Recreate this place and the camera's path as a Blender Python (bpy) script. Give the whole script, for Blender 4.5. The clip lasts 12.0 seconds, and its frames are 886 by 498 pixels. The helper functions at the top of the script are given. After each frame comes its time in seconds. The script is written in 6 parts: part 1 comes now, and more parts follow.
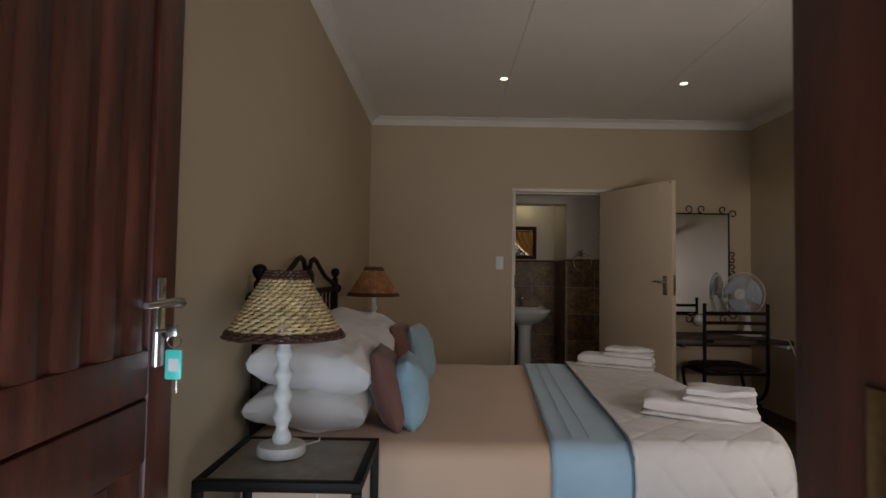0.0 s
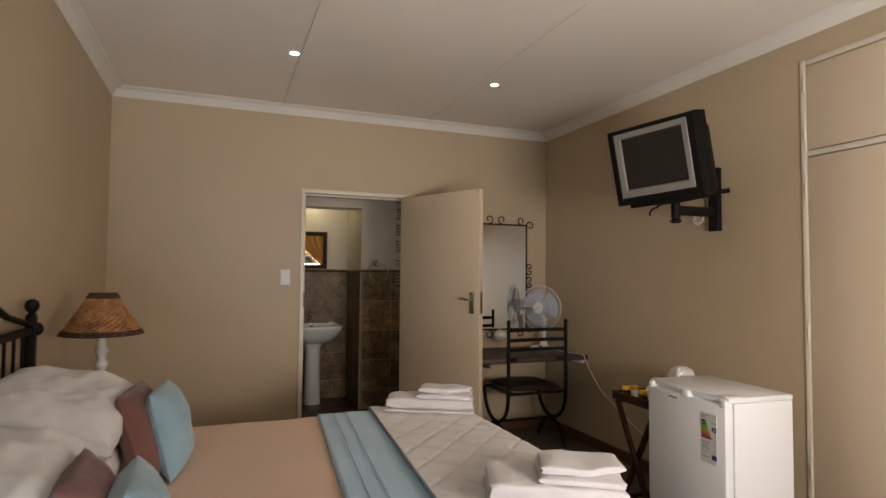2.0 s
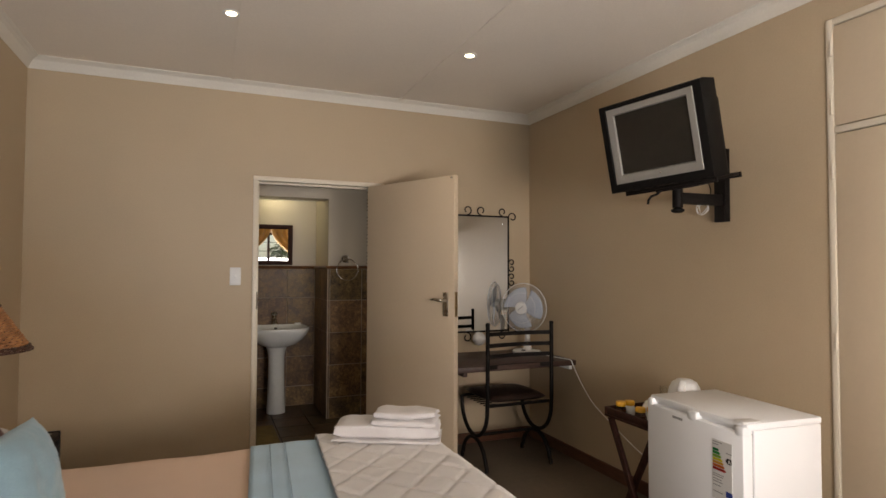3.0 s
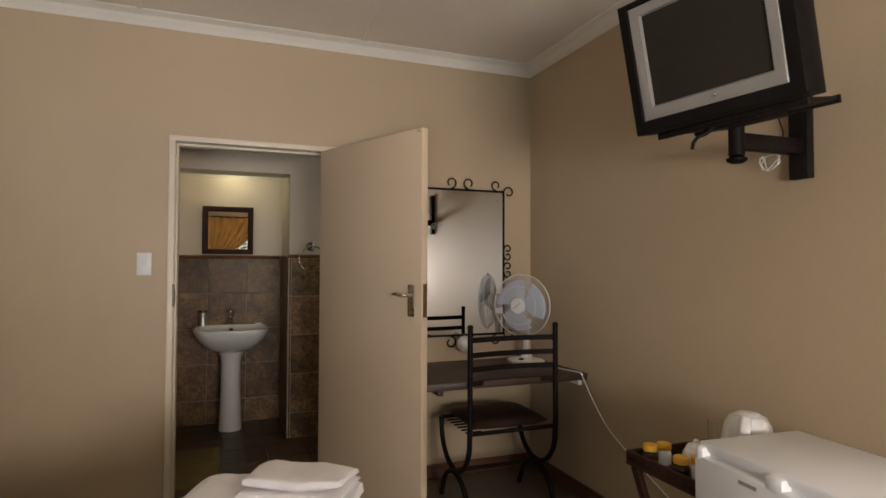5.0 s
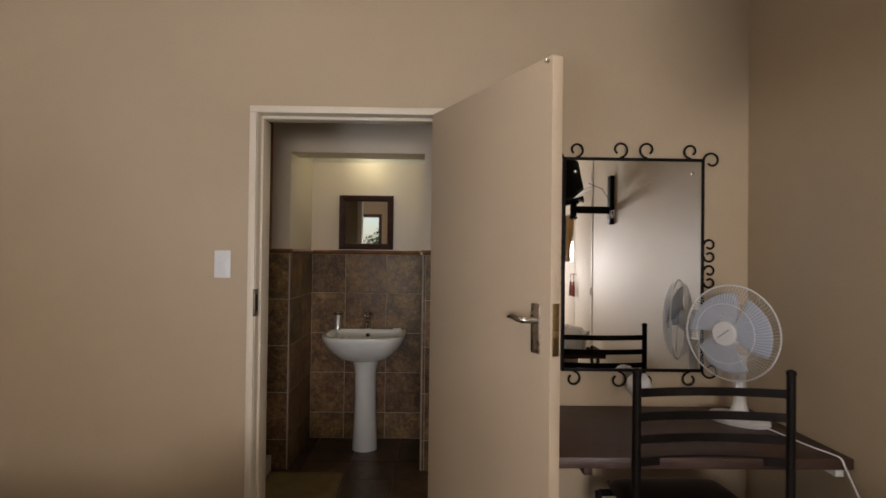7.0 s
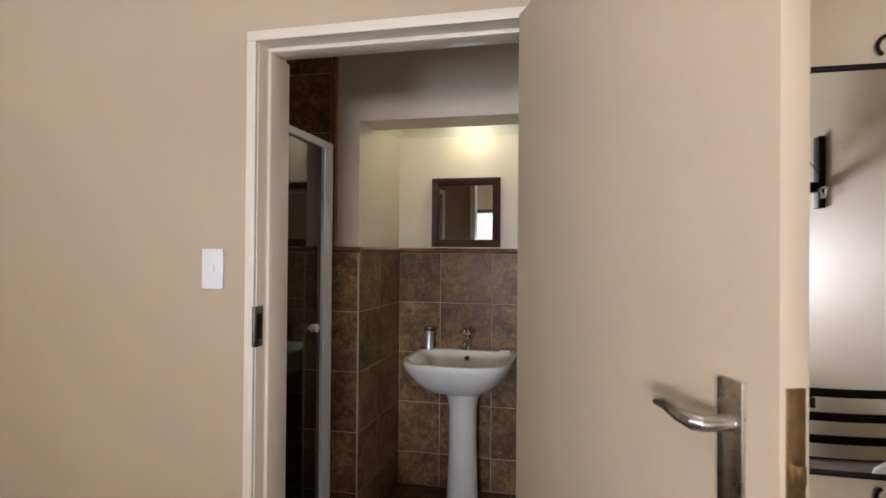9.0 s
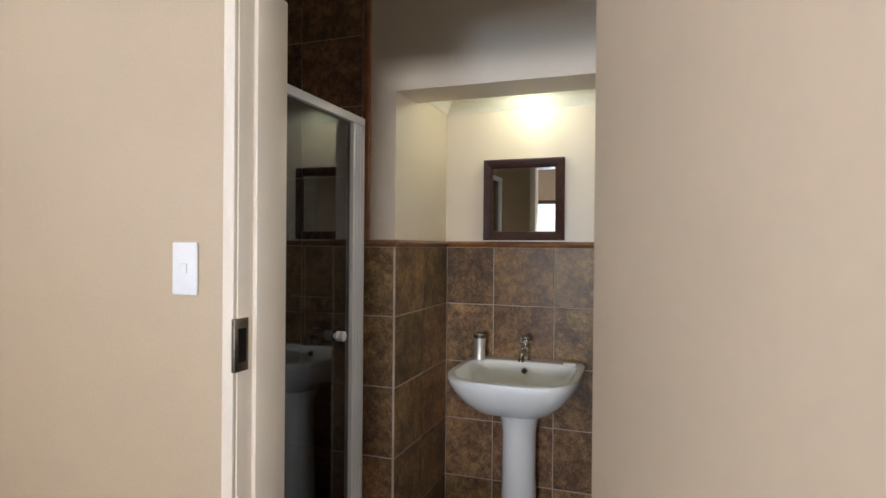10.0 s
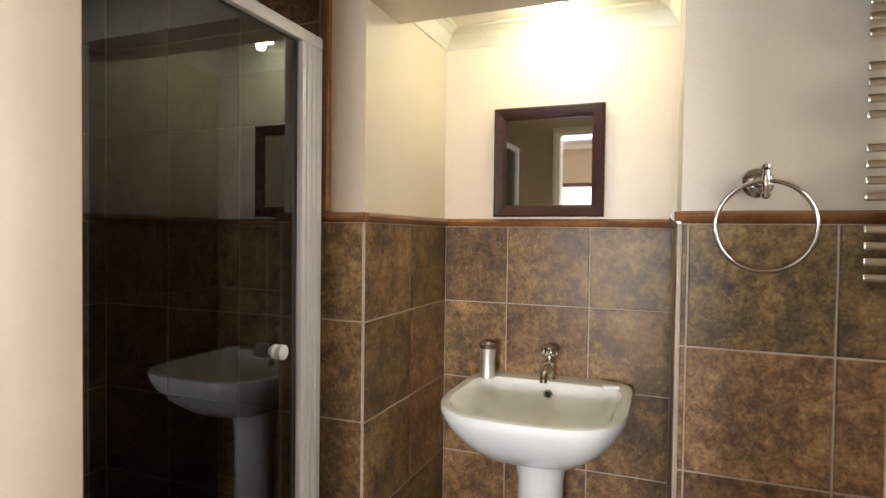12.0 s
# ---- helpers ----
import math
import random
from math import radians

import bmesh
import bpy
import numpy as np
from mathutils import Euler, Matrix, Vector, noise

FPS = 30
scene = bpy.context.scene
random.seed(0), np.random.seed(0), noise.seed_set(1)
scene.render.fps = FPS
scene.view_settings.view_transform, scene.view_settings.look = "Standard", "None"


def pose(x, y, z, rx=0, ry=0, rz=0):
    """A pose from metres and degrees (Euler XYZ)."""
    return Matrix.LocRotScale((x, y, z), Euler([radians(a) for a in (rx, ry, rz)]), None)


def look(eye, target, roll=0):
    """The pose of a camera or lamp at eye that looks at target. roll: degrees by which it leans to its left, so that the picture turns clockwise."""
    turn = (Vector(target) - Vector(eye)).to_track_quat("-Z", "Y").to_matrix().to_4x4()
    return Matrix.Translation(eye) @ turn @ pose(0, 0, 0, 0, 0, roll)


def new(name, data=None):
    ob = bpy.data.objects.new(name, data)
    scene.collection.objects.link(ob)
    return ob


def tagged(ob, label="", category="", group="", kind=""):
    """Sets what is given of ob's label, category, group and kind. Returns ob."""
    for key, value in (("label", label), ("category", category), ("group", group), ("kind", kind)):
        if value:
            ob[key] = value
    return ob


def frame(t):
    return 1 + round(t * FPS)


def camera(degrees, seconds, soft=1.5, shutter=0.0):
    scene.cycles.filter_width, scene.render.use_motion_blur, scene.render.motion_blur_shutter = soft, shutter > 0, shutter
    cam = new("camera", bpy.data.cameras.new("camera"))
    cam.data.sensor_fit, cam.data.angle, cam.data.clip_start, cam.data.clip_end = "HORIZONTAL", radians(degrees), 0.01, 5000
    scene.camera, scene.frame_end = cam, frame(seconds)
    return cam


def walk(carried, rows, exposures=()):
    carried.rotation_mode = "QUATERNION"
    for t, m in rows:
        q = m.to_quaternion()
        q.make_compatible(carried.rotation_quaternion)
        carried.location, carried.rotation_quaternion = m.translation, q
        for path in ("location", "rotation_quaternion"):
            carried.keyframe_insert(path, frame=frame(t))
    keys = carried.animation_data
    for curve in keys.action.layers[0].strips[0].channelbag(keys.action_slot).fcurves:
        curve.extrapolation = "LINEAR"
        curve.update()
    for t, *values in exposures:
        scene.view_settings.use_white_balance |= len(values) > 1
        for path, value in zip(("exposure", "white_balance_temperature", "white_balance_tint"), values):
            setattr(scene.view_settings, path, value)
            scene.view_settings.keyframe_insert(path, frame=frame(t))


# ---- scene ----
cam = camera(75.5, 12.0, shutter=0.3)
PATH = [
    (0, (0.826, 0.41, 1.247), (0.818, 2.408, 1.333), 0.9),
    (0.5, (0.808, 0.594, 1.246), (0.904, 2.589, 1.342), 0.8),
    (1, (0.815, 0.775, 1.258), (1.044, 2.76, 1.352), 0.9),
    (1.5, (0.814, 0.944, 1.362), (1.354, 2.868, 1.457), 0.6),
    (2, (0.862, 1.152, 1.383), (1.585, 3.014, 1.475), 0.5),
    (2.5, (0.998, 1.364, 1.411), (1.763, 3.21, 1.492), 0.4),
    (3, (1.149, 1.574, 1.416), (1.914, 3.42, 1.484), 0.2),
    (3.5, (1.318, 1.803, 1.415), (2.086, 3.649, 1.476), 0.2),
    (3.7, (1.39, 1.893, 1.402), (2.155, 3.74, 1.458), 0.1),
    (5.3, (1.858, 2.476, 1.35), (2.523, 4.361, 1.407), 0.3),
    (5.5, (1.938, 2.562, 1.364), (2.553, 4.464, 1.412), 0.3),
    (6, (2.108, 2.744, 1.397), (2.495, 4.706, 1.44), 0.4),
    (6.5, (2.212, 2.983, 1.395), (2.382, 4.975, 1.427), 0.6),
    (7, (2.285, 3.248, 1.406), (2.319, 5.248, 1.429), 0.7),
    (7.5, (2.351, 3.518, 1.419), (2.234, 5.515, 1.433), 0.8),
    (7.7, (2.382, 3.626, 1.415), (2.159, 5.613, 1.424), 0.7),
    (9.3, (2.43, 4.441, 1.409), (1.908, 6.372, 1.42), 0.4),
    (9.5, (2.426, 4.538, 1.419), (1.845, 6.452, 1.416), 0.3),
    (10, (2.358, 4.769, 1.414), (1.69, 6.653, 1.403), 0.5),
    (10.5, (2.29, 4.993, 1.411), (1.605, 6.871, 1.394), 0.7),
    (11, (2.257, 5.193, 1.385), (1.561, 7.068, 1.367), 0.8),
    (11.5, (2.206, 5.352, 1.364), (1.513, 7.228, 1.336), 0.7),
    (12, (2.188, 5.493, 1.373), (1.463, 7.356, 1.324), 0.7),
]
EXPOSURES = [(0, -1.35, 6800, 15), (0.5, -1.05, 6850, 15), (1.0, -0.65, 6950, 15), (1.5, -0.35, 7050, 15), (2.5, 0.05, 7050, 15), (3.5, 0.15, 7000, 15), (5.5, 0.08, 7000, 15),
             (7.5, 0.27, 6500, 16), (9.5, 1.2, 5850, 14), (10.5, 1.52, 5700, 12), (11, 1.66, 5750, 12), (12, 2.2, 6250, 13)]
walk(cam, [(t, look(eye, target, roll)) for t, eye, target, roll in PATH], EXPOSURES)

# ---- plan: bedroom x 0.10..3.72, y 0.85..5.835; bathroom behind the north wall ----
XL, XR, YS, YN, TOP = 0.10, 3.72, 0.85, 5.835, 2.73
YB0, YB1, YNI = 5.95, 7.004, 7.665         # bathroom front wall, back wall, back of the basin niche
NX0, NX1, NZ = 1.347, 2.222, 2.073         # niche sides and soffit
BX0, BX1 = 0.27, 3.35                      # bathroom sides
DX0, DX1, DZ = 1.485, 2.385, 2.04          # bathroom door opening
EX0, EX1, EZ = 0.25, 1.095, 2.08           # entrance opening
WX0, WX1, WZ0, WZ1 = 1.55, 2.95, 0.95, 2.12  # bedroom window
GX = 1.20                                  # shower screen

# ---- world and light ----
world = bpy.data.worlds.new("sky")
scene.world = world
world.use_nodes = True
wn = world.node_tree.nodes
sky = wn.new("ShaderNodeTexSky")
sky.sky_type, sky.sun_disc = "NISHITA", False
sky.sun_elevation, sky.sun_rotation = radians(52), radians(-11)
wn["Background"].inputs["Strength"].default_value = 0.12
world.node_tree.links.new(sky.outputs[0], wn["Background"].inputs[0])


def lamp(name, kind, m, energy, colour, **values):
    data = bpy.data.lights.new(name, kind)
    data.energy, data.color = energy, colour
    for key, value in values.items():
        if key == "size":
            data.size = value
        elif key == "size_y":
            data.shape, data.size_y = "RECTANGLE", value
        elif key == "angle":
            data.angle = value
        elif key == "spot":
            data.spot_size, data.spot_blend = value
        elif key == "radius":
            data.shadow_soft_size = value
    ob = new(name, data)
    ob.matrix_world = m
    return ob


lamp("sun", "SUN", look((0, 0, 8), (0.7, -3.5, 0)), 2.5, (1.0, 0.94, 0.85), angle=radians(0.6))
lamp("door_daylight", "AREA", look((1.0, -0.25, 0.42), (1.25, 2.0, 0.95)), 98, (0.68, 0.84, 1.0), size=1.7, size_y=0.8)
lamp("window_daylight", "AREA", look((2.45, 0.55, 1.3), (3.3, 2.2, 1.7)), 75, (1.0, 0.97, 0.94), size=1.2, size_y=0.55)
lamp("bathroom_daylight", "AREA", look((3.43, 6.42, 1.75), (2.3, 6.75, 1.0)), 2.2, (1.0, 0.90, 0.78), size=0.55, size_y=0.75)
for lx, ly in ((1.250, 4.68), (2.630, 4.73)):
    lamp("downlight_glow", "SPOT", look((lx, ly, 2.70), (lx, ly, 0)), 6, (1.0, 0.86, 0.62), spot=(radians(95), 0.8), radius=0.03)
lamp("niche_glow", "POINT", pose(1.81, 7.46, 2.155), 1.08, (0.98, 1.0, 0.68), radius=0.02)


# ---- materials ----
def material(name, colour, rough=0.5, metal=0.0, vary=0.12, scale=3.0, grain=60.0, bump=0.1, depth=0.002, dark=None, stretch=(1, 1, 1), random=0.0, coat=0.0, sheen=0.0):
    """Colour with a broad and a fine variation, a fine relief, and a shift from piece to piece."""
    m = bpy.data.materials.new(name)
    m.use_nodes = True
    n, l = m.node_tree.nodes, m.node_tree.links
    b = n["Principled BSDF"]
    b.inputs["Metallic"].default_value, b.inputs["Coat Weight"].default_value, b.inputs["Sheen Weight"].default_value = metal, coat, sheen
    co, mp = n.new("ShaderNodeTexCoord"), n.new("ShaderNodeMapping")
    mp.inputs["Scale"].default_value = stretch
    l.new(co.outputs["Object"], mp.inputs["Vector"])
    info = n.new("ShaderNodeObjectInfo")
    shift = n.new("ShaderNodeVectorMath")
    shift.operation = "MULTIPLY_ADD"
    shift.inputs[1].default_value = (1, 1, 1)
    spread = n.new("ShaderNodeMath")
    spread.operation = "MULTIPLY"
    spread.inputs[1].default_value = 37.0 if random else 0.0
    l.new(info.outputs["Random"], spread.inputs[0])
    l.new(mp.outputs[0], shift.inputs[0])
    l.new(spread.outputs[0], shift.inputs[2])
    broad, fine = n.new("ShaderNodeTexNoise"), n.new("ShaderNodeTexNoise")
    for node, s, detail in ((broad, scale, 4), (fine, grain, 3)):
        node.inputs["Scale"].default_value, node.inputs["Detail"].default_value = s, detail
        l.new(shift.outputs[0], node.inputs["Vector"])
    ramp = n.new("ShaderNodeValToRGB")
    low = dark or [c * (1 - vary * 1.6) for c in colour]
    ramp.color_ramp.elements[0].position, ramp.color_ramp.elements[1].position = 0.32, 0.68
    ramp.color_ramp.elements[0].color = (*low, 1)
    ramp.color_ramp.elements[1].color = (*[min(1, c * (1 + vary * 0.5)) for c in colour], 1)
    both = n.new("ShaderNodeMath")
    both.operation = "MULTIPLY_ADD"
    both.inputs[1].default_value = 0.35
    l.new(fine.outputs["Fac"], both.inputs[0])
    less = n.new("ShaderNodeMath")
    less.operation = "MULTIPLY"
    less.inputs[1].default_value = 0.65
    l.new(broad.outputs["Fac"], less.inputs[0])
    l.new(less.outputs[0], both.inputs[2])
    l.new(both.outputs[0], ramp.inputs[0])
    tint = n.new("ShaderNodeHueSaturation")
    value = n.new("ShaderNodeMapRange")
    value.inputs["To Min"].default_value, value.inputs["To Max"].default_value = 1 - random, 1 + random
    l.new(info.outputs["Random"], value.inputs["Value"])
    l.new(value.outputs[0], tint.inputs["Value"])
    l.new(ramp.outputs[0], tint.inputs["Color"])
    l.new(tint.outputs[0], b.inputs["Base Color"])
    gloss = n.new("ShaderNodeMapRange")
    gloss.inputs["To Min"].default_value, gloss.inputs["To Max"].default_value = max(0.02, rough * 0.8), min(1, rough * 1.2)
    l.new(broad.outputs["Fac"], gloss.inputs["Value"])
    l.new(gloss.outputs[0], b.inputs["Roughness"])
    if bump:
        relief = n.new("ShaderNodeBump")
        relief.inputs["Strength"].default_value, relief.inputs["Distance"].default_value = bump, depth
        l.new(fine.outputs["Fac"], relief.inputs["Height"])
        l.new(relief.outputs[0], b.inputs["Normal"])
    return m


def dulled(m, level):
    """Takes some of the shine off a material."""
    m.node_tree.nodes["Principled BSDF"].inputs["Specular IOR Level"].default_value = level
    return m


def glow(name, colour, strength):
    m = bpy.data.materials.new(name)
    m.use_nodes = True
    b = m.node_tree.nodes["Principled BSDF"]
    b.inputs["Base Color"].default_value = (*colour, 1)
    b.inputs["Emission Color"].default_value, b.inputs["Emission Strength"].default_value = (*colour, 1), strength
    return m


def glassy(name, colour, rough=0.0):
    m = bpy.data.materials.new(name)
    m.use_nodes = True
    b = m.node_tree.nodes["Principled BSDF"]
    b.inputs["Base Color"].default_value, b.inputs["Roughness"].default_value = (*colour, 1), rough
    b.inputs["Transmission Weight"].default_value, b.inputs["IOR"].default_value = 1.0, 1.45
    return m


WALL = material("wall_paint", (0.50, 0.392, 0.262), 0.55, vary=0.075, scale=0.8, grain=140, bump=0.25, depth=0.0015)
NICHE_PAINT = material("bathroom_paint", (0.64, 0.55, 0.425), 0.45, vary=0.05, scale=1.4, grain=140, bump=0.25, depth=0.0015)
CEIL = material("ceiling_paint", (0.85, 0.78, 0.69), 0.6, vary=0.06, scale=0.8, grain=90, bump=0.15, depth=0.001)
CORNICE = material("cornice_paint", (0.78, 0.74, 0.66), 0.5, vary=0.06, scale=2, grain=80, bump=0.1)
CREAM = material("cream_gloss_paint", (0.60, 0.487, 0.352), 0.6, vary=0.03, scale=2.5, grain=45, bump=0.12, depth=0.0015)
FRAME = material("frame_paint", (0.74, 0.66, 0.535), 0.4, vary=0.03, scale=3, grain=90, bump=0.1)
FLOOR = material("floor_screed", (0.13, 0.098, 0.068), 0.45, vary=0.2, scale=2.0, grain=25, bump=0.1, dark=(0.08, 0.062, 0.044))
SKIRT = material("skirting_wood", (0.13, 0.055, 0.03), 0.35, vary=0.3, scale=6, grain=40, bump=0.1, stretch=(1, 1, 6))
DOORWOOD = material("door_mahogany", (0.12, 0.030, 0.016), 0.42, vary=0.35, scale=5, grain=70, bump=0.2, dark=(0.032, 0.009, 0.006), stretch=(6, 6, 0.7), random=0.12, coat=0.0)
TRIMWOOD = material("trim_wood", (0.26, 0.115, 0.04), 0.3, vary=0.3, scale=8, grain=60, bump=0.15, dark=(0.12, 0.045, 0.018), coat=0.3)
DARKWOOD = dulled(material("dark_wood", (0.045, 0.016, 0.011), 0.5, vary=0.35, scale=8, grain=70, bump=0.2, stretch=(1, 5, 5)), 0.25)
IRON = dulled(material("black_iron", (0.011, 0.0085, 0.0075), 0.5, metal=0.05, vary=0.3, scale=12, grain=120, bump=0.25), 0.12)
CHROME = material("chrome", (0.72, 0.71, 0.69), 0.12, metal=1.0, vary=0.08, scale=14, grain=90, bump=0.03)
STEEL = material("worn_steel", (0.58, 0.55, 0.50), 0.27, metal=1.0, vary=0.3, scale=20, grain=120, bump=0.1)
TARNISH = material("tarnished_steel", (0.27, 0.215, 0.16), 0.45, metal=1.0, vary=0.3, scale=20, grain=120, bump=0.15)
BRASS = material("worn_brass", (0.42, 0.31, 0.16), 0.35, metal=1.0, vary=0.25, scale=20, grain=120, bump=0.1)
BRUSHED = material("brushed_steel", (0.80, 0.79, 0.75), 0.38, metal=0.85, vary=0.06, scale=20, grain=160, bump=0.06, stretch=(1, 1, 0.1))
WHITE = material("white_plastic", (0.78, 0.78, 0.77), 0.3, vary=0.04, scale=4, grain=80, bump=0.03)
ENAMEL = material("white_enamel", (0.86, 0.87, 0.88), 0.35, vary=0.008, scale=1.5, grain=300, bump=0.05, depth=0.0004)
GREYPLASTIC = material("grey_plastic", (0.45, 0.45, 0.46), 0.4, vary=0.06, scale=8, grain=120, bump=0.05)
CERAMIC = material("white_ceramic", (0.86, 0.87, 0.84), 0.07, vary=0.03, scale=4, grain=20, bump=0.01, coat=0.5)
BLACKPLASTIC = dulled(material("black_plastic", (0.008, 0.007, 0.0065), 0.6, vary=0.2, scale=10, grain=200, bump=0.15, depth=0.0006), 0.1)
SILVER = material("silver_plastic", (0.29, 0.275, 0.25), 0.42, metal=0.25, vary=0.06, scale=6, grain=150, bump=0.05)
SCREEN = dulled(material("screen_glass", (0.024, 0.021, 0.017), 0.2, vary=0.1, scale=2, grain=30, bump=0.0), 0.25)
PEACH = material("peach_sheet", (0.66, 0.46, 0.325), 0.8, vary=0.06, scale=2.5, grain=420, bump=0.2, depth=0.0008, sheen=0.2)
BLUE = material("blue_throw", (0.36, 0.55, 0.69), 0.75, vary=0.1, scale=5, grain=380, bump=0.25, depth=0.001, sheen=0.3)
QUILT = material("white_quilt", (0.68, 0.65, 0.63), 0.85, vary=0.06, scale=4, grain=300, bump=0.2, depth=0.001, sheen=0.2)
STITCH = material("blue_stitching", (0.24, 0.34, 0.45), 0.8, vary=0.15, scale=10, grain=200, bump=0.2)
PIPING = material("blue_piping", (0.27, 0.31, 0.36), 0.8, vary=0.2, scale=10, grain=200, bump=0.2)
LINEN = material("white_linen", (0.70, 0.68, 0.67), 0.85, vary=0.05, scale=5, grain=320, bump=0.2, depth=0.0008, sheen=0.2)
BROWN = material("brown_cushion_cloth", (0.17, 0.07, 0.055), 0.85, vary=0.15, scale=8, grain=380, bump=0.3, depth=0.001, sheen=0.2)
TEAL = material("blue_cushion_cloth", (0.26, 0.41, 0.48), 0.8, vary=0.14, scale=9, grain=300, bump=0.4, depth=0.0012, sheen=0.3)
TOWEL = material("white_terry", (0.74, 0.70, 0.69), 0.95, vary=0.08, scale=12, grain=420, bump=0.8, depth=0.003, sheen=0.4)
STRAW = material("straw", (0.68, 0.50, 0.25), 0.6, vary=0.3, scale=25, grain=120, bump=0.3, dark=(0.30, 0.20, 0.09))
REDSTRAW = material("red_brown_straw", (0.50, 0.24, 0.09), 0.6, vary=0.3, scale=25, grain=120, bump=0.3, dark=(0.20, 0.075, 0.03))
RATTAN = material("dark_rattan", (0.085, 0.035, 0.022), 0.5, vary=0.35, scale=25, grain=120, bump=0.3)
LAMPWHITE = material("chalky_white_paint", (0.74, 0.73, 0.70), 0.55, vary=0.12, scale=14, grain=60, bump=0.3)
SLATE_TOP = material("slate_tabletop", (0.30, 0.27, 0.23), 0.45, vary=0.3, scale=7, grain=35, bump=0.25, dark=(0.17, 0.15, 0.125))
GROUT = material("grout", (0.46, 0.38, 0.30), 0.85, vary=0.15, scale=10, grain=120, bump=0.2)


def slate(name, bright, rough):
    """Slate-look glaze: olive or rust clouds from tile to tile, broken by fine dark streaks and specks."""
    m = bpy.data.materials.new(name)
    m.use_nodes = True
    n, l = m.node_tree.nodes, m.node_tree.links
    b = n["Principled BSDF"]
    co, info = n.new("ShaderNodeTexCoord"), n.new("ShaderNodeObjectInfo")
    spread = n.new("ShaderNodeMath")
    spread.operation = "MULTIPLY"
    spread.inputs[1].default_value = 41.0
    l.new(info.outputs["Random"], spread.inputs[0])
    shift = n.new("ShaderNodeVectorMath")
    l.new(co.outputs["Object"], shift.inputs[0])
    l.new(spread.outputs[0], shift.inputs[1])
    long = n.new("ShaderNodeMapping")
    long.inputs["Scale"].default_value, long.inputs["Rotation"].default_value = (1, 1, 0.9), (0, 0.3, 0)
    l.new(shift.outputs[0], long.inputs["Vector"])
    tex = []
    for s, detail, r, twist in ((8, 9, 0.7, 0.3), (38, 9, 0.8, 0.5), (120, 6, 0.75, 0.3)):
        k = n.new("ShaderNodeTexNoise")
        k.inputs["Scale"].default_value, k.inputs["Detail"].default_value, k.inputs["Roughness"].default_value, k.inputs["Distortion"].default_value = s, detail, r, twist
        l.new(shift.outputs[0] if s < 20 else long.outputs[0], k.inputs["Vector"])
        tex.append(k)

    def mixed(one, two, f):
        k = n.new("ShaderNodeMix")
        k.inputs[0].default_value = f
        l.new(one, k.inputs[2])
        l.new(two, k.inputs[3])
        return k.outputs[0]

    cloud = mixed(tex[0].outputs["Fac"], tex[1].outputs["Fac"], 0.45)
    colours = []
    for tones in (((0.045, 0.034, 0.024), (0.105, 0.071, 0.036), (0.195, 0.126, 0.052), (0.31, 0.212, 0.09)),
                  ((0.055, 0.034, 0.025), (0.125, 0.070, 0.040), (0.22, 0.122, 0.058), (0.34, 0.21, 0.10))):
        ramp = n.new("ShaderNodeValToRGB")
        e = ramp.color_ramp.elements
        e[0].position, e[1].position = 0.345, 0.685
        e[0].color, e[1].color = (*[c * bright for c in tones[0]], 1), (*[c * bright for c in tones[3]], 1)
        for pos, c in ((0.465, tones[1]), (0.55, tones[2])):
            e.new(pos).color = (*[v * bright for v in c], 1)
        l.new(cloud, ramp.inputs[0])
        colours.append(ramp.outputs[0])
    turn = n.new("ShaderNodeMath")
    turn.operation = "FRACT"
    seven = n.new("ShaderNodeMath")
    seven.operation = "MULTIPLY"
    seven.inputs[1].default_value = 7.31
    l.new(info.outputs["Random"], seven.inputs[0])
    l.new(seven.outputs[0], turn.inputs[0])
    hue = n.new("ShaderNodeMix")
    hue.data_type = "RGBA"
    l.new(turn.outputs[0], hue.inputs[0])
    l.new(colours[0], hue.inputs[6])
    l.new(colours[1], hue.inputs[7])
    speck = n.new("ShaderNodeMapRange")
    speck.inputs["From Min"].default_value, speck.inputs["From Max"].default_value = 0.38, 0.6
    speck.inputs["To Min"].default_value, speck.inputs["To Max"].default_value = 0.55, 1.25
    l.new(mixed(tex[2].outputs["Fac"], tex[1].outputs["Fac"], 0.4), speck.inputs["Value"])
    light = n.new("ShaderNodeMapRange")
    light.inputs["To Min"].default_value, light.inputs["To Max"].default_value = 0.75, 1.25
    l.new(info.outputs["Random"], light.inputs["Value"])
    both = n.new("ShaderNodeMath")
    both.operation = "MULTIPLY"
    l.new(speck.outputs[0], both.inputs[0])
    l.new(light.outputs[0], both.inputs[1])
    tint = n.new("ShaderNodeHueSaturation")
    l.new(both.outputs[0], tint.inputs["Value"])
    l.new(hue.outputs[2], tint.inputs["Color"])
    l.new(tint.outputs[0], b.inputs["Base Color"])
    gloss = n.new("ShaderNodeMapRange")
    gloss.inputs["To Min"].default_value, gloss.inputs["To Max"].default_value = rough * 0.75, rough * 1.4
    l.new(tex[1].outputs["Fac"], gloss.inputs["Value"])
    l.new(gloss.outputs[0], b.inputs["Roughness"])
    relief = n.new("ShaderNodeBump")
    relief.inputs["Strength"].default_value, relief.inputs["Distance"].default_value = 0.3, 0.003
    l.new(cloud, relief.inputs["Height"])
    l.new(relief.outputs[0], b.inputs["Normal"])
    return m


